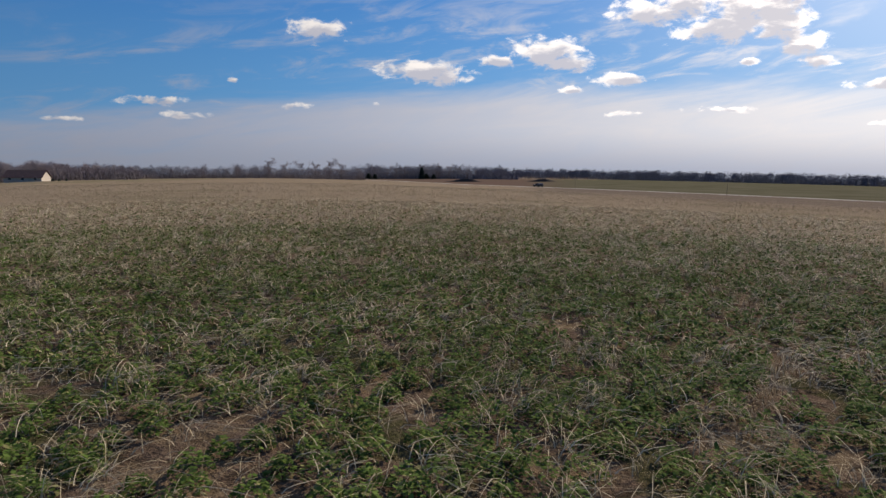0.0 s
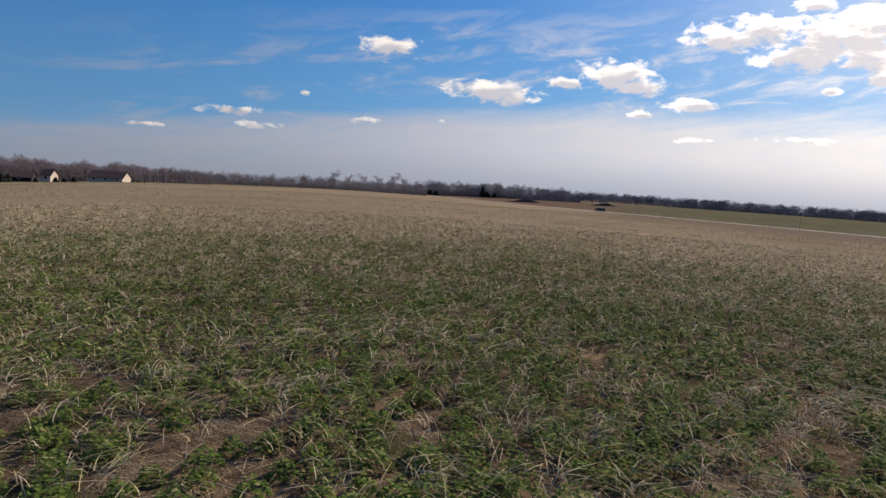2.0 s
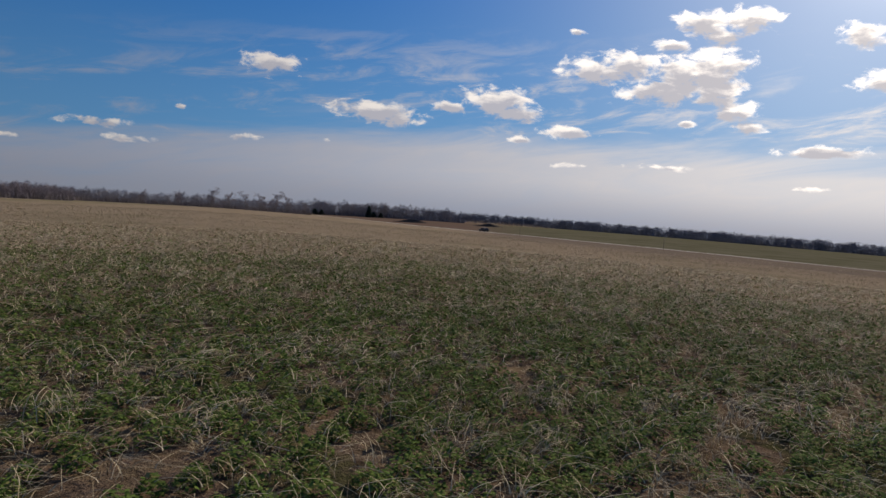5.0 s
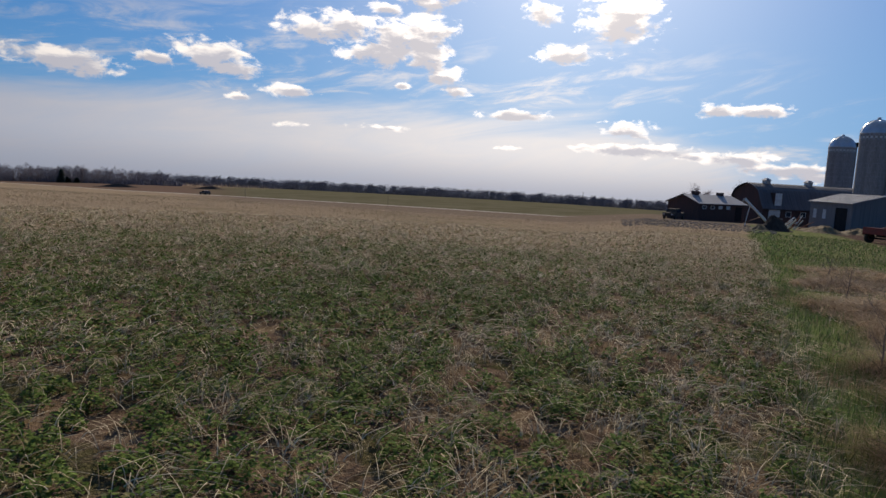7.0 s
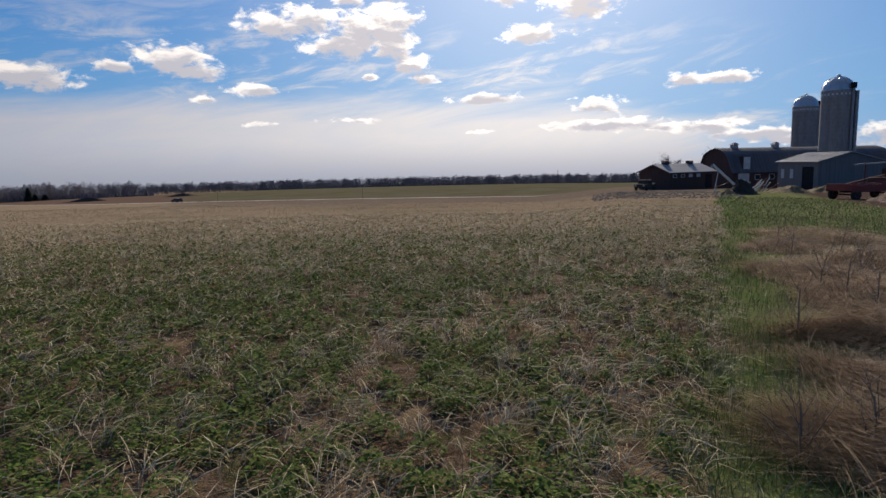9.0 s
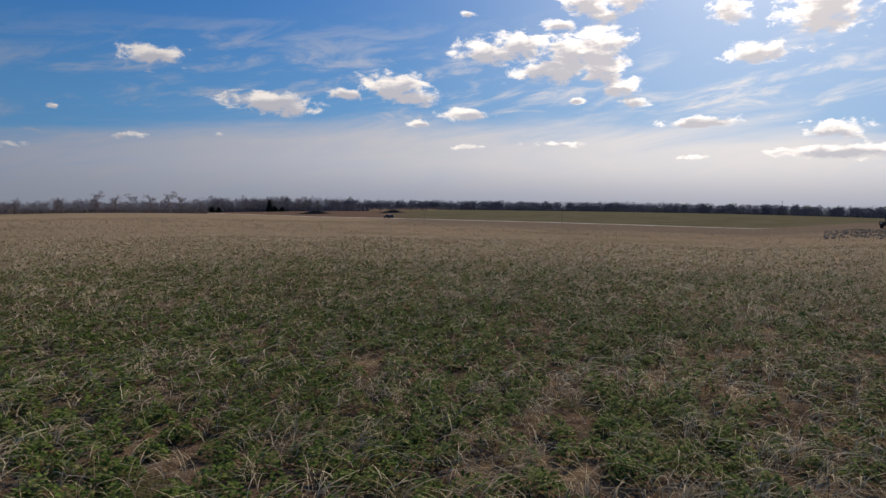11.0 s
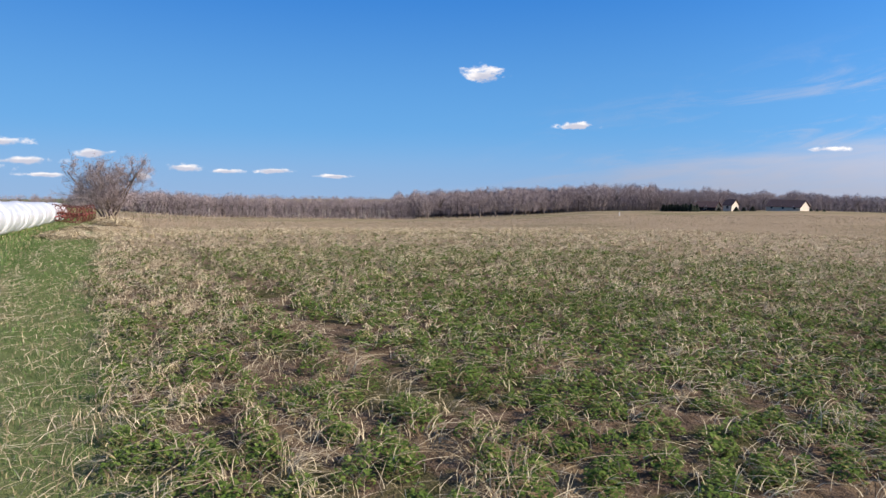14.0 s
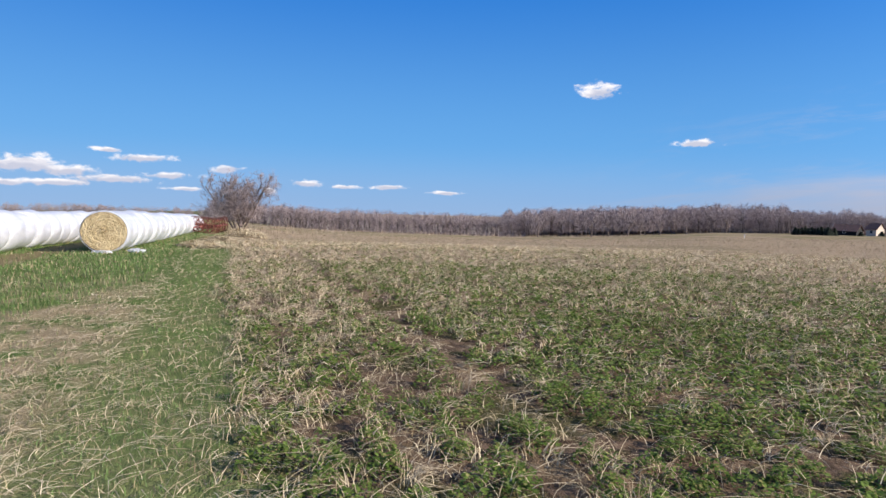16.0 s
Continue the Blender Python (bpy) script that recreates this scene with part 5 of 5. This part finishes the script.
def barn():
    a, b = polar(-70.8, 104), polar(-84.2, 127)
    L, W, eave, top = (b - a).length, 9.0, 2.8, 7.2
    t = thing("barn", frame_at(a, b), "long dark barn with a curved gambrel roof and roof vents", "barn")
    # long wall nearest the yard lies on y = 0 and the barn goes back to y = W
    th = 0.2
    part("wall", bm_box(0, -0.0, -0.3, L, th, eave), M_BARNRED, t)
    part("wall", bm_box(0, W - th, -0.3, L, W, eave), M_BARNRED, t)
    half = [(-0.35, eave - 0.15), (0.25, eave + 0.7), (0.7, eave + 1.6), (1.1, eave + 2.5), (1.5, eave + 3.2), (2.4, eave + 3.75), (3.4, eave + 4.15)]
    prof = half + [(W / 2, top)] + [(W - y, z) for y, z in half[::-1]]
    for x0, x1 in ((0.05, 0.25), (L - 0.25, L - 0.05)):
        bm = bmesh.new()
        vs = [bm.verts.new((x0, min(max(y, 0.01), W - 0.01), z - 0.05)) for y, z in prof] + [bm.verts.new((x0, W - 0.01, -0.3)), bm.verts.new((x0, 0.01, -0.3))]
        f = bm.faces.new(vs)
        e = bmesh.ops.extrude_face_region(bm, geom=[f])
        bmesh.ops.translate(bm, verts=[v for v in e["geom"] if isinstance(v, bmesh.types.BMVert)], vec=(x1 - x0, 0, 0))
        part("gable", bm, M_BARNRED, t, "weathered brown boarded gable")
    bm = bmesh.new()
    n = len(prof)
    rings = []
    for x in (-0.35, L + 0.35):
        rings.append([bm.verts.new((x, y, z)) for y, z in prof] + [bm.verts.new((x, W / 2 + (y - W / 2) * 1.02, z + 0.14)) for y, z in prof[::-1]])
    for k in range(2 * n):
        k2 = (k + 1) % (2 * n)
        bm.faces.new((rings[0][k], rings[0][k2], rings[1][k2], rings[1][k]))
    bm.faces.new(rings[0][::-1])
    bm.faces.new(rings[1])
    roof = part("roof", bm, M_ROOFBLUE, t, "dark weathered curved roof")
    bm = bmesh.new()
    for k in range(int(L / 0.9)):
        for (y0, z0), (y1, z1) in zip(prof[:8], prof[1:9]):
            add_rod(bm, (0.3 + k * 0.9, W / 2 + (y0 - W / 2) * 1.02, z0 + 0.14), (0.3 + k * 0.9, W / 2 + (y1 - W / 2) * 1.02, z1 + 0.14), 0.03, seg=4)
    tagged(under(part("roof_seam", bm, M_ROOFBLUE, None), roof), kind="stuff")
    for x in (4.0, 13.5, 30.0):
        bm = bmesh.new()
        add_box(bm, x - 0.5, W / 2 - 0.5, top - 0.1, x + 0.5, W / 2 + 0.5, top + 0.7)
        bmesh.ops.create_cone(bm, cap_ends=True, segments=4, radius1=0.95, radius2=0.3, depth=0.45, matrix=Matrix.Translation((x, W / 2, top + 0.9)) @ Matrix.Rotation(radians(45), 4, "Z"))
        part("roof_vent", bm, M_STEEL, t, "dark metal roof vent")
    # tall pale loft door standing out of the roof's slope
    bm = bm_box(2.2, 0.05, 3.2, 3.9, 1.6, 5.7, 0.04)
    part("dormer", bm, M_BARNRED, t)
    part("loft_door", bm_box(2.35, -0.05, 3.4, 3.75, 0.05, 5.6, 0.02), M_WHITE, t, "pale grey loft door")
    for k in range(4):
        window(t, pose(5.5 + k * 3.2, -0.02, 1.4), 1.2, 1.0)
    part("barn_door", bm_box(1.2, -0.1, 0.0, 3.6, 0.0, 2.8, 0.02), M_WHITE, t, "faded white plank door")


barn()


def grey_shed():
    c, r = polar(-78.3, 88), polar(-83.3, 93)
    W, D, eave, top = (r - c).length, 9.5, 4.05, 5.25
    t = thing("shed", frame_at(c, r), "grey steel-sided shed with a pale metal roof", "shed")
    th = 0.15
    bm = bmesh.new()
    for y0, y1 in ((0.0, th), (D - th, D)):
        vs = [bm.verts.new(p) for p in ((0, y0, -0.3), (W, y0, -0.3), (W, y0, eave), (W * 0.5, y0, top), (0, y0, eave))]
        f = bm.faces.new(vs)
        e = bmesh.ops.extrude_face_region(bm, geom=[f])
        bmesh.ops.translate(bm, verts=[v for v in e["geom"] if isinstance(v, bmesh.types.BMVert)], vec=(0, y1 - y0, 0))
        if y0 == 0.0:
            part("gable_wall", bm, M_SHED, t)
            bm = bmesh.new()
    part("gable_wall", bm, M_SHED, t)
    # side wall with its wide doorway
    for y0, y1, z0 in ((th, 1.0, -0.3), (3.6, D - th, -0.3), (1.0, 3.6, 3.3)):
        part("side_wall", bm_box(0.0, y0, z0, th, y1, eave), M_SHED, t)
    part("side_wall", bm_box(W - th, th, -0.3, W, D - th, eave), M_SHED, t)
    # a black sheet closes the doorway and stands for the shade within
    part("door", bm_box(0.06, 1.0, -0.1, 0.12, 3.6, 3.3, 0.02), M_DARK, t, "near-black panel painted as the shade inside the doorway")
    for k in range(2):
        window(t, Matrix.Translation((-0.02, 6.0 + k * 2.2, 1.5)) @ Matrix.Rotation(radians(-90), 4, "Z"), 0.7, 1.4, M_WHITE)
    for x0, z0, x1, z1 in ((-0.35, eave - 0.12, W * 0.5, top + 0.05), (W * 0.5, top + 0.05, W + 0.35, eave - 0.1)):
        bm = bm_prism([(x0, z0), (x1, z1), (x1, z1 + 0.12), (x0, z0 + 0.12)], -0.3, D + 0.3)
        roof = part("roof", bm, M_TIN, t, "pale ribbed metal roof")
        bm = bmesh.new()
        for k in range(20):
            y = -0.2 + k * (D + 0.4) / 19
            add_rod(bm, (x0, y, z0 + 0.13), (x1, y, z1 + 0.13), 0.03, seg=4)
        under(part("roof_rib", bm, M_TIN, None), roof)
    bm = bmesh.new()
    for k in range(int(W / 0.45)):
        x = 0.2 + k * 0.45
        z = eave + (top - eave) * (x / (W * 0.5) if x < W * 0.5 else (W - x) / (W * 0.5)) - 0.25
        add_box(bm, x, -0.03, 0, x + 0.05, 0.0, z)
    tagged(part("siding_rib", bm, M_SHED, t), kind="stuff")


grey_shed()


def low_barn():
    a, b = polar(-64.8, 90), polar(-69.1, 97)
    L, W, eave, top = (b - a).length, 6.5, 2.75, 4.05
    t = thing("cattle_barn", frame_at(a, b), "low dark red cattle barn with a pale sheet roof", "barn")
    for y0, y1 in ((0, 0.2), (W - 0.2, W)):
        part("wall", bm_box(0, y0, -0.3, L, y1, eave), M_BARNRED, t)
    for x0 in (0.02, L - 0.22):
        bm = bm_prism([(0.02, -0.3), (W - 0.02, -0.3), (W - 0.02, eave), (W / 2, top - 0.05), (0.02, eave)], 0, 0.2)
        g = part("gable", bm, M_BARNRED, t)
        g.matrix_local = Matrix.Translation((x0 + 0.2, 0, 0)) @ Matrix.Rotation(radians(90), 4, "Z")
    for (y0, z0, y1, z1) in ((-0.4, eave - 0.08, W / 2, top), (W / 2, top, W + 0.4, eave - 0.08)):
        bm = bmesh.new()
        vs = [bm.verts.new(p) for p in ((-0.4, y0, z0), (L + 0.4, y0, z0), (L + 0.4, y1, z1), (-0.4, y1, z1), (-0.4, y0, z0 + 0.1), (L + 0.4, y0, z0 + 0.1), (L + 0.4, y1, z1 + 0.1), (-0.4, y1, z1 + 0.1))]
        for q in ((0, 1, 2, 3), (4, 5, 6, 7), (0, 1, 5, 4), (1, 2, 6, 5), (2, 3, 7, 6), (3, 0, 4, 7)):
            bm.faces.new([vs[i] for i in q])
        part("roof", bm, M_TIN, t, "pale sheet-metal roof")
    for x in (2.6, L - 2.4):
        part("roof_vent", bm_box(x - 0.5, W / 2 - 0.4, top - 0.1, x + 0.5, W / 2 + 0.4, top + 0.55, 0.05), M_BARNRED, t, "dark roof vent")
    for k in range(4):
        window(t, pose(1.2 + k * 1.9, -0.02, 1.9), 0.9, 0.55, M_WHITE if k in (2, 3) else M_GLASS)
    part("door", bm_box(L - 2.2, -0.08, 0, L - 0.7, 0, 2.3, 0.02), M_DARK, t)


low_barn()


def farmhouse(m, L, W, eave, top, wall, roof_mat, label, windows, group="farmhouses"):
    """A gabled house: the ridge runs along x."""
    t = thing("house", m, label, "house", group)
    for y0 in (0, W - 0.2):
        part("wall", bm_box(0, y0, -0.4, L, y0 + 0.2, eave), wall, t)
    for x0 in (0.02, L - 0.22):
        bm = bm_prism([(0.02, -0.4), (W - 0.02, -0.4), (W - 0.02, eave), (W / 2, top - 0.06), (0.02, eave)], 0, 0.2)
        g = part("gable", bm, wall, t)
        g.matrix_local = Matrix.Translation((x0 + 0.2, 0, 0)) @ Matrix.Rotation(radians(90), 4, "Z")
    for (y0, z0, y1, z1) in ((-0.5, eave - 0.1, W / 2, top), (W / 2, top, W + 0.5, eave - 0.1)):
        bm = bmesh.new()
        vs = [bm.verts.new(p) for p in ((-0.4, y0, z0), (L + 0.4, y0, z0), (L + 0.4, y1, z1), (-0.4, y1, z1), (-0.4, y0, z0 + 0.15), (L + 0.4, y0, z0 + 0.15), (L + 0.4, y1, z1 + 0.15), (-0.4, y1, z1 + 0.15))]
        for q in ((0, 1, 2, 3), (4, 5, 6, 7), (0, 1, 5, 4), (1, 2, 6, 5), (2, 3, 7, 6), (3, 0, 4, 7)):
            bm.faces.new([vs[i] for i in q])
        part("roof", bm, roof_mat, t)
    for k in range(windows):
        window(t, pose(L * (k + 0.5) / windows, -0.02, 1.0), 1.1, 1.2)
    return t


farmhouse(frame_at(polar(-86.4, 112), polar(-93.5, 112)), 13.5, 8.0, 3.0, 5.6, M_WHITE, M_TIN, "white farmhouse with a pale metal roof beyond the yard", 4)
far_house = lambda a, da, b, db: frame_at(polar(a, da), polar(b, db))
farmhouse(far_house(41.3, 228, 38.2, 224), 12.5, 8.5, 1.9, 4.4, M_BRICK, M_ROOFBROWN, "long low house with a brown roof and tan gable", 3)
farmhouse(far_house(45.2, 222, 44.5, 221), 3.2, 6.0, 2.4, 4.6, M_BRICK, M_ROOFBROWN, "small tan gabled house between dark shrubs", 1)
farmhouse(far_house(47.9, 230, 45.9, 228), 8.0, 7.0, 1.8, 4.0, M_DARK, M_ROOFBROWN, "dark low outbuilding beside the hedge", 1)


def hay_wagon(m):
    t = thing("hay_wagon", m, "worn red flat farm wagon standing in the yard", "wagon")
    bed = part("bed", bm_box(-2.6, -1.15, 0.82, 2.6, 1.15, 0.98, 0.02), M_RED, t)
    for y in (-1.18, 1.1):
        under(part("side_rail", bm_box(-2.6, y, 0.62, 2.6, y + 0.08, 1.16, 0.01), M_RED, None), bed)
    for x in (-2.62, 2.54):
        under(part("end_board", bm_box(x, -1.1, 0.7, x + 0.08, 1.1, 1.2, 0.01), M_RED, None), bed)
    part("chassis", bm_box(-2.3, -0.25, 0.55, 2.3, 0.25, 0.8), M_DARK, t)
    part("drawbar", bm_rod((2.3, 0, 0.6), (4.2, 0.1, 0.35), 0.06), M_RUST, t)
    for x in (-2.1, 1.9):
        part("axle", bm_rod((x, -1.0, 0.42), (x, 1.0, 0.42), 0.06), M_DARK, t)
        for y in (-1.0, 1.0):
            w = part("wheel", bm_lathe([(0.2, -0.1), (0.38, -0.12), (0.42, -0.06), (0.42, 0.06), (0.38, 0.12), (0.2, 0.1)], 24), M_TYRE, t, "black rubber wheel", True)
            w.matrix_local = pose(x, y, 0.42, 90, 0, 0)
            under(part("rim", bm_lathe([(0.05, -0.08), (0.2, -0.11), (0.2, 0.11), (0.05, 0.08)], 16), M_RUST, None), w)
    return t


a, b = polar(-79.9, 44.5), polar(-84.6, 48)
hay_wagon(frame_at((a + b) / 2, b) @ Matrix.Scale(0.98, 4))


def heap(name, m, rx, ry, tall, seed, mat, label, category, group=""):
    rng = np.random.RandomState(seed)
    rings, seg = 22, 64
    v, f = [(0, 0, tall)], []
    for i in range(1, rings + 1):
        q = i / rings
        for k in range(seg):
            a = 2 * math.pi * k / seg
            lump = 1 + 0.16 * math.sin(3 * a + seed) + 0.09 * math.sin(7 * a + 2 * seed)
            x, y = rx * q * lump * math.cos(a), ry * q * lump * math.sin(a)
            z = tall * (math.cos(q * math.pi) * 0.5 + 0.5) + tall * 0.35 * (1 - q) * float(bumps(np.array([x * 1.7]), np.array([y * 1.7]), seed)[0]) + rng.uniform(-0.1, 0.1) * tall
            z += tall * 0.16 * (1 - q) * float(bumps(np.array([x * 5.0]), np.array([y * 5.0]), seed + 1)[0])
            v.append((x, y, -0.12 if i == rings else max(z, -0.05)))
    for k in range(seg):
        f.append((0, 1 + k, 1 + (k + 1) % seg))
    for i in range(rings - 1):
        o = 1 + i * seg
        for k in range(seg):
            k2 = (k + 1) % seg
            f += [(o + k, o + seg + k, o + seg + k2), (o + k, o + seg + k2, o + k2)]
    ob = new(name, mesh_tris(name, v, f, [mat]))
    ob.matrix_world = m
    return tagged(ob, label, category, group)


heap("manure_heap", place(-87.6, 40, 1.4), 4.2, 2.2, 1.2, 3, M_MANURE, "lumpy brown manure and straw heap in the yard", "heap")
heap("manure_heap", place(-84.6, 42, 0.4), 2.2, 1.4, 0.9, 5, M_MANURE, "low brown end of the manure heap", "heap")
heap("earth_mound", place(-71.8, 58, 0.3), 2.0, 1.6, 1.35, 7, M_DARKHEAP, "dark heap of earth before the barn", "heap")
heap("straw_heap", place(-70.6, 57, 0.3), 2.0, 1.0, 0.55, 8, M_STRAWHEAP, "low heap of old straw and stems", "heap")
heap("straw_heap", place(-76.0, 66, 1.2), 4.2, 1.2, 0.75, 9, M_STRAWHEAP, "long low heap of pale straw before the shed", "heap")
heap("straw_heap", place(-79.0, 70, 1.2), 3.0, 1.2, 0.7, 12, M_STRAWHEAP, "low heap of pale straw before the shed", "heap")
heap("silage_mound", place(-4.3, 330, radians(-4)), 12.0, 3.2, 1.9, 10, M_DARKHEAP, "long dark mound in the field beyond the road", "heap", "field mounds")
heap("silage_mound", place(-12.9, 320, radians(-12)), 9.0, 3.0, 1.6, 11, M_DARKHEAP, "long dark mound in the field beyond the road", "heap", "field mounds")


def auger(m):
    t = thing("grain_auger", m, "pale leaning grain auger on a wheeled frame", "farm machine")
    part("tube", bm_rod((-1.6, 0, 3.5), (1.6, 0, 0.35), 0.16, None, 10), M_WHITE, t, "pale tube")
    part("hopper", bm_lathe([(0.15, 0.1), (0.45, 0.55), (0.48, 0.56), (0.46, 0.6)], 12), M_RUST, t).location = (1.7, 0, 0)
    for y in (-0.6, 0.6):
        part("leg", bm_rod((-0.9, 0, 2.7), (-1.3, y, 0.0), 0.05), M_WHITE, t)
        part("brace", bm_rod((0.6, 0, 1.3), (-1.2, y, 0.5), 0.035), M_RUST, t)
    part("spout", bm_rod((-1.6, 0, 3.5), (-1.75, 0, 3.1), 0.15, 0.12), M_STEEL, t)


p, q = polar(-69.4, 74), polar(-71.0, 74)
auger(frame_at((p + q) / 2, q))


def timber_stack(m, seed):
    rng = np.random.RandomState(seed)
    t = thing("timber_pile", m, "tangled pile of pale boards and pipes", "timber")
    for k in range(9):
        x = rng.uniform(-1.2, 0.6)
        bm = bm_rod((x, rng.uniform(-0.5, 0.5), 0.05), (x + rng.uniform(0.6, 1.8), rng.uniform(-0.5, 0.5), rng.uniform(0.7, 1.9)), 0.055, None, 6)
        part("board", bm, M_WHITE if k % 3 else M_RUST, t)


timber_stack(place(-73.4, 72, radians(-73)), 3)
timber_stack(place(-72.6, 75, radians(-40)), 4)


def loader(m):
    t = thing("bale_elevator", m, "rusty loader frame with a raised pale deck", "farm machine")
    for x in (-1.5, 1.4):
        part("post", bm_rod((x, 0, 0), (x, 0, 3.4), 0.07), M_RUST, t)
    part("deck", bm_box(-2.3, -0.6, 3.25, 1.9, 0.6, 3.4, 0.02, Matrix.Rotation(radians(-4), 4, "Y")), M_TIN, t, "pale deck")
    part("boom", bm_rod((-3.2, 0, 0.9), (0.4, 0, 1.9), 0.12), M_RUST, t)
    part("bucket", bm_prism([(-3.6, 0.4), (-2.9, 0.4), (-2.9, 1.0), (-3.4, 0.9)], -0.7, 0.7), M_STEEL, t)
    part("body", bm_box(-1.2, -0.7, 0.6, 1.6, 0.7, 1.7, 0.1), M_RUST, t)
    for x, r in ((-1.0, 0.4), (1.2, 0.65)):
        for y in (-0.8, 0.8):
            w = part("wheel", bm_lathe([(r * 0.5, -0.14), (r * 0.94, -0.16), (r, -0.08), (r, 0.08), (r * 0.94, 0.16), (r * 0.5, 0.14)], 20), M_TYRE, t)
            w.matrix_local = pose(x, y, r, 90, 0, 0)


p, q = polar(-81.9, 72), polar(-84.6, 72)
loader(frame_at((p + q) / 2, q))


def tank(m):
    t = thing("fuel_tank", m, "weathered white cylindrical tank lying by the heap", "tank")
    w = part("shell", bm_lathe([(0.1, -1.45), (0.4, -1.38), (0.52, -1.2), (0.52, 1.2), (0.4, 1.38), (0.1, 1.45)], 24), M_WHITE, t, smooth=True)
    w.matrix_local = pose(0, 0, 0.9, 90, 0, 90)
    for x in (-0.9, 0.9):
        part("saddle", bm_box(x - 0.1, -0.4, 0, x + 0.1, 0.4, 0.6), M_RUST, t)


p, q = polar(-84.6, 52), polar(-87, 52)
tank(frame_at((p + q) / 2, q))


def truck(m, scale_label, paint, cab=True):
    t = thing("parked_truck" if cab else "car", m, scale_label, "truck" if cab else "car")
    body = part("body", bm_box(-2.3, -0.9, 0.45, 2.3, 0.9, 1.05, 0.12), paint, t)
    part("cabin", bm_prism([(-0.9, 1.0), (1.2, 1.0), (0.7, 1.65), (-0.6, 1.65)] if cab else [(-2.1, 1.0), (1.3, 1.0), (0.6, 1.62), (-1.9, 1.6)], -0.78, 0.78), paint, t)
    for y in (-0.79, 0.785):
        part("side_window", bm_box(-0.6 if cab else -1.6, y, 1.1, 0.75, y + 0.005, 1.5), M_GLASS, t)
    for x in (-1.5, 1.5):
        for y in (-0.85, 0.85):
            w = part("wheel", bm_lathe([(0.15, -0.1), (0.33, -0.11), (0.36, -0.05), (0.36, 0.05), (0.33, 0.11), (0.15, 0.1)], 20), M_TYRE, t)
            w.matrix_local = pose(x, y, 0.36, 90, 0, 0)
            under(part("rim", bm_lathe([(0.04, -0.06), (0.17, -0.105), (0.17, 0.105), (0.04, 0.06)], 12), M_STEEL, None), w)
    for y in (-0.65, 0.65):
        part("headlight", bm_box(2.26, y - 0.14, 0.72, 2.33, y + 0.14, 0.9, 0.02), M_WHITE, t)
    return t


p = polar(-62.4, 86)
truck(Matrix.Translation(p) @ Matrix.Rotation(radians(200), 4, "Z"), "dark old farm truck parked by the cattle barn", M_DARKHEAP)
truck(place(-12.2, 219, math.atan2(54, -33)),
      "small black car on the gravel road", M_CAR, False)


def post(m, tall, label, group, mat=None):
    t = thing("marker_post", m, label, "post", group)
    part("shaft", bm_rod((0, 0, -0.2), (0, 0, tall), 0.06, 0.05, 8), mat or M_WOODPOST, t)
    part("cap", bm_rod((0, 0, tall), (0, 0, tall + 0.06), 0.07, 0.03, 8), M_STEEL, t)
    return t


post(place(-16.2, 195), 3.7, "thin grey marker post beside the gravel road", "road posts")
post(place(-31.5, 160), 3.0, "thin grey marker post beside the gravel road", "road posts")
post(place(55.5, 95), 0.6, "short pale stake at the field's edge", "field stakes", M_WHITE)


def utility_pole(m, tall, label):
    t = thing("utility_pole", m, label, "pole")
    part("mast", bm_rod((0, 0, -0.3), (0, 0, tall), 0.16, 0.11, 8), M_WOODPOST, t)
    part("crossarm", bm_box(-1.1, -0.07, tall - 0.8, 1.1, 0.07, tall - 0.65), M_WOODPOST, t)
    for x in (-1.0, -0.4, 0.4, 1.0):
        part("insulator", bm_rod((x, 0, tall - 0.66), (x, 0, tall - 0.45), 0.05, 0.03, 6), M_WHITE, t)


utility_pole(place(-53.1, 400, 0.6), 10.8, "slim wooden utility pole far beyond the road")


def water_tower(m):
    t = thing("water_tower", m, "pale distant water tower above the trees", "tower")
    part("bowl", bm_lathe([(0.6, 23.5), (3.4, 25.5), (4.0, 27.0), (3.4, 28.6), (0.5, 30.0)], 24), M_WHITE, t, smooth=True)
    part("stem", bm_rod((0, 0, 0), (0, 0, 24.0), 1.0, 0.7, 12), M_WHITE, t)


water_tower(place(126.4, 1150, 0, 1.0, 22.0))


# ---------------------------------------------------------------- stones and gravel along the yard
def make_stones():
    rng = np.random.RandomState(8)
    n = 1500
    az = rng.uniform(-72, -57, n)
    x, y = lay(az, rng.uniform(44, 76, n) - (az + 57.3) * 0.1)
    s = rng.uniform(0.03, 0.15, n)
    z = height(x, y) + s * 0.2
    dirs = np.array([(1, 0, 0), (-1, 0, 0), (0, 1, 0), (0, -1, 0), (0, 0, 1), (0, 0, -1)], float)
    tri = np.array([(0, 2, 4), (2, 1, 4), (1, 3, 4), (3, 0, 4), (2, 0, 5), (1, 2, 5), (3, 1, 5), (0, 3, 5)])
    v = np.stack([x, y, z], -1)[:, None, :] + dirs[None] * s[:, None, None] * rng.uniform(0.6, 1.3, (n, 6, 1)) * np.array([1, 1, 0.6])
    f = (np.arange(n)[:, None, None] * 6 + tri[None]).reshape(-1, 3)
    tagged(new("field_stones", mesh_tris("field_stones", v.reshape(-1, 3), f, [M_STONE])), "scattered grey stones along the yard's edge", "stones", kind="stuff")


make_stones()
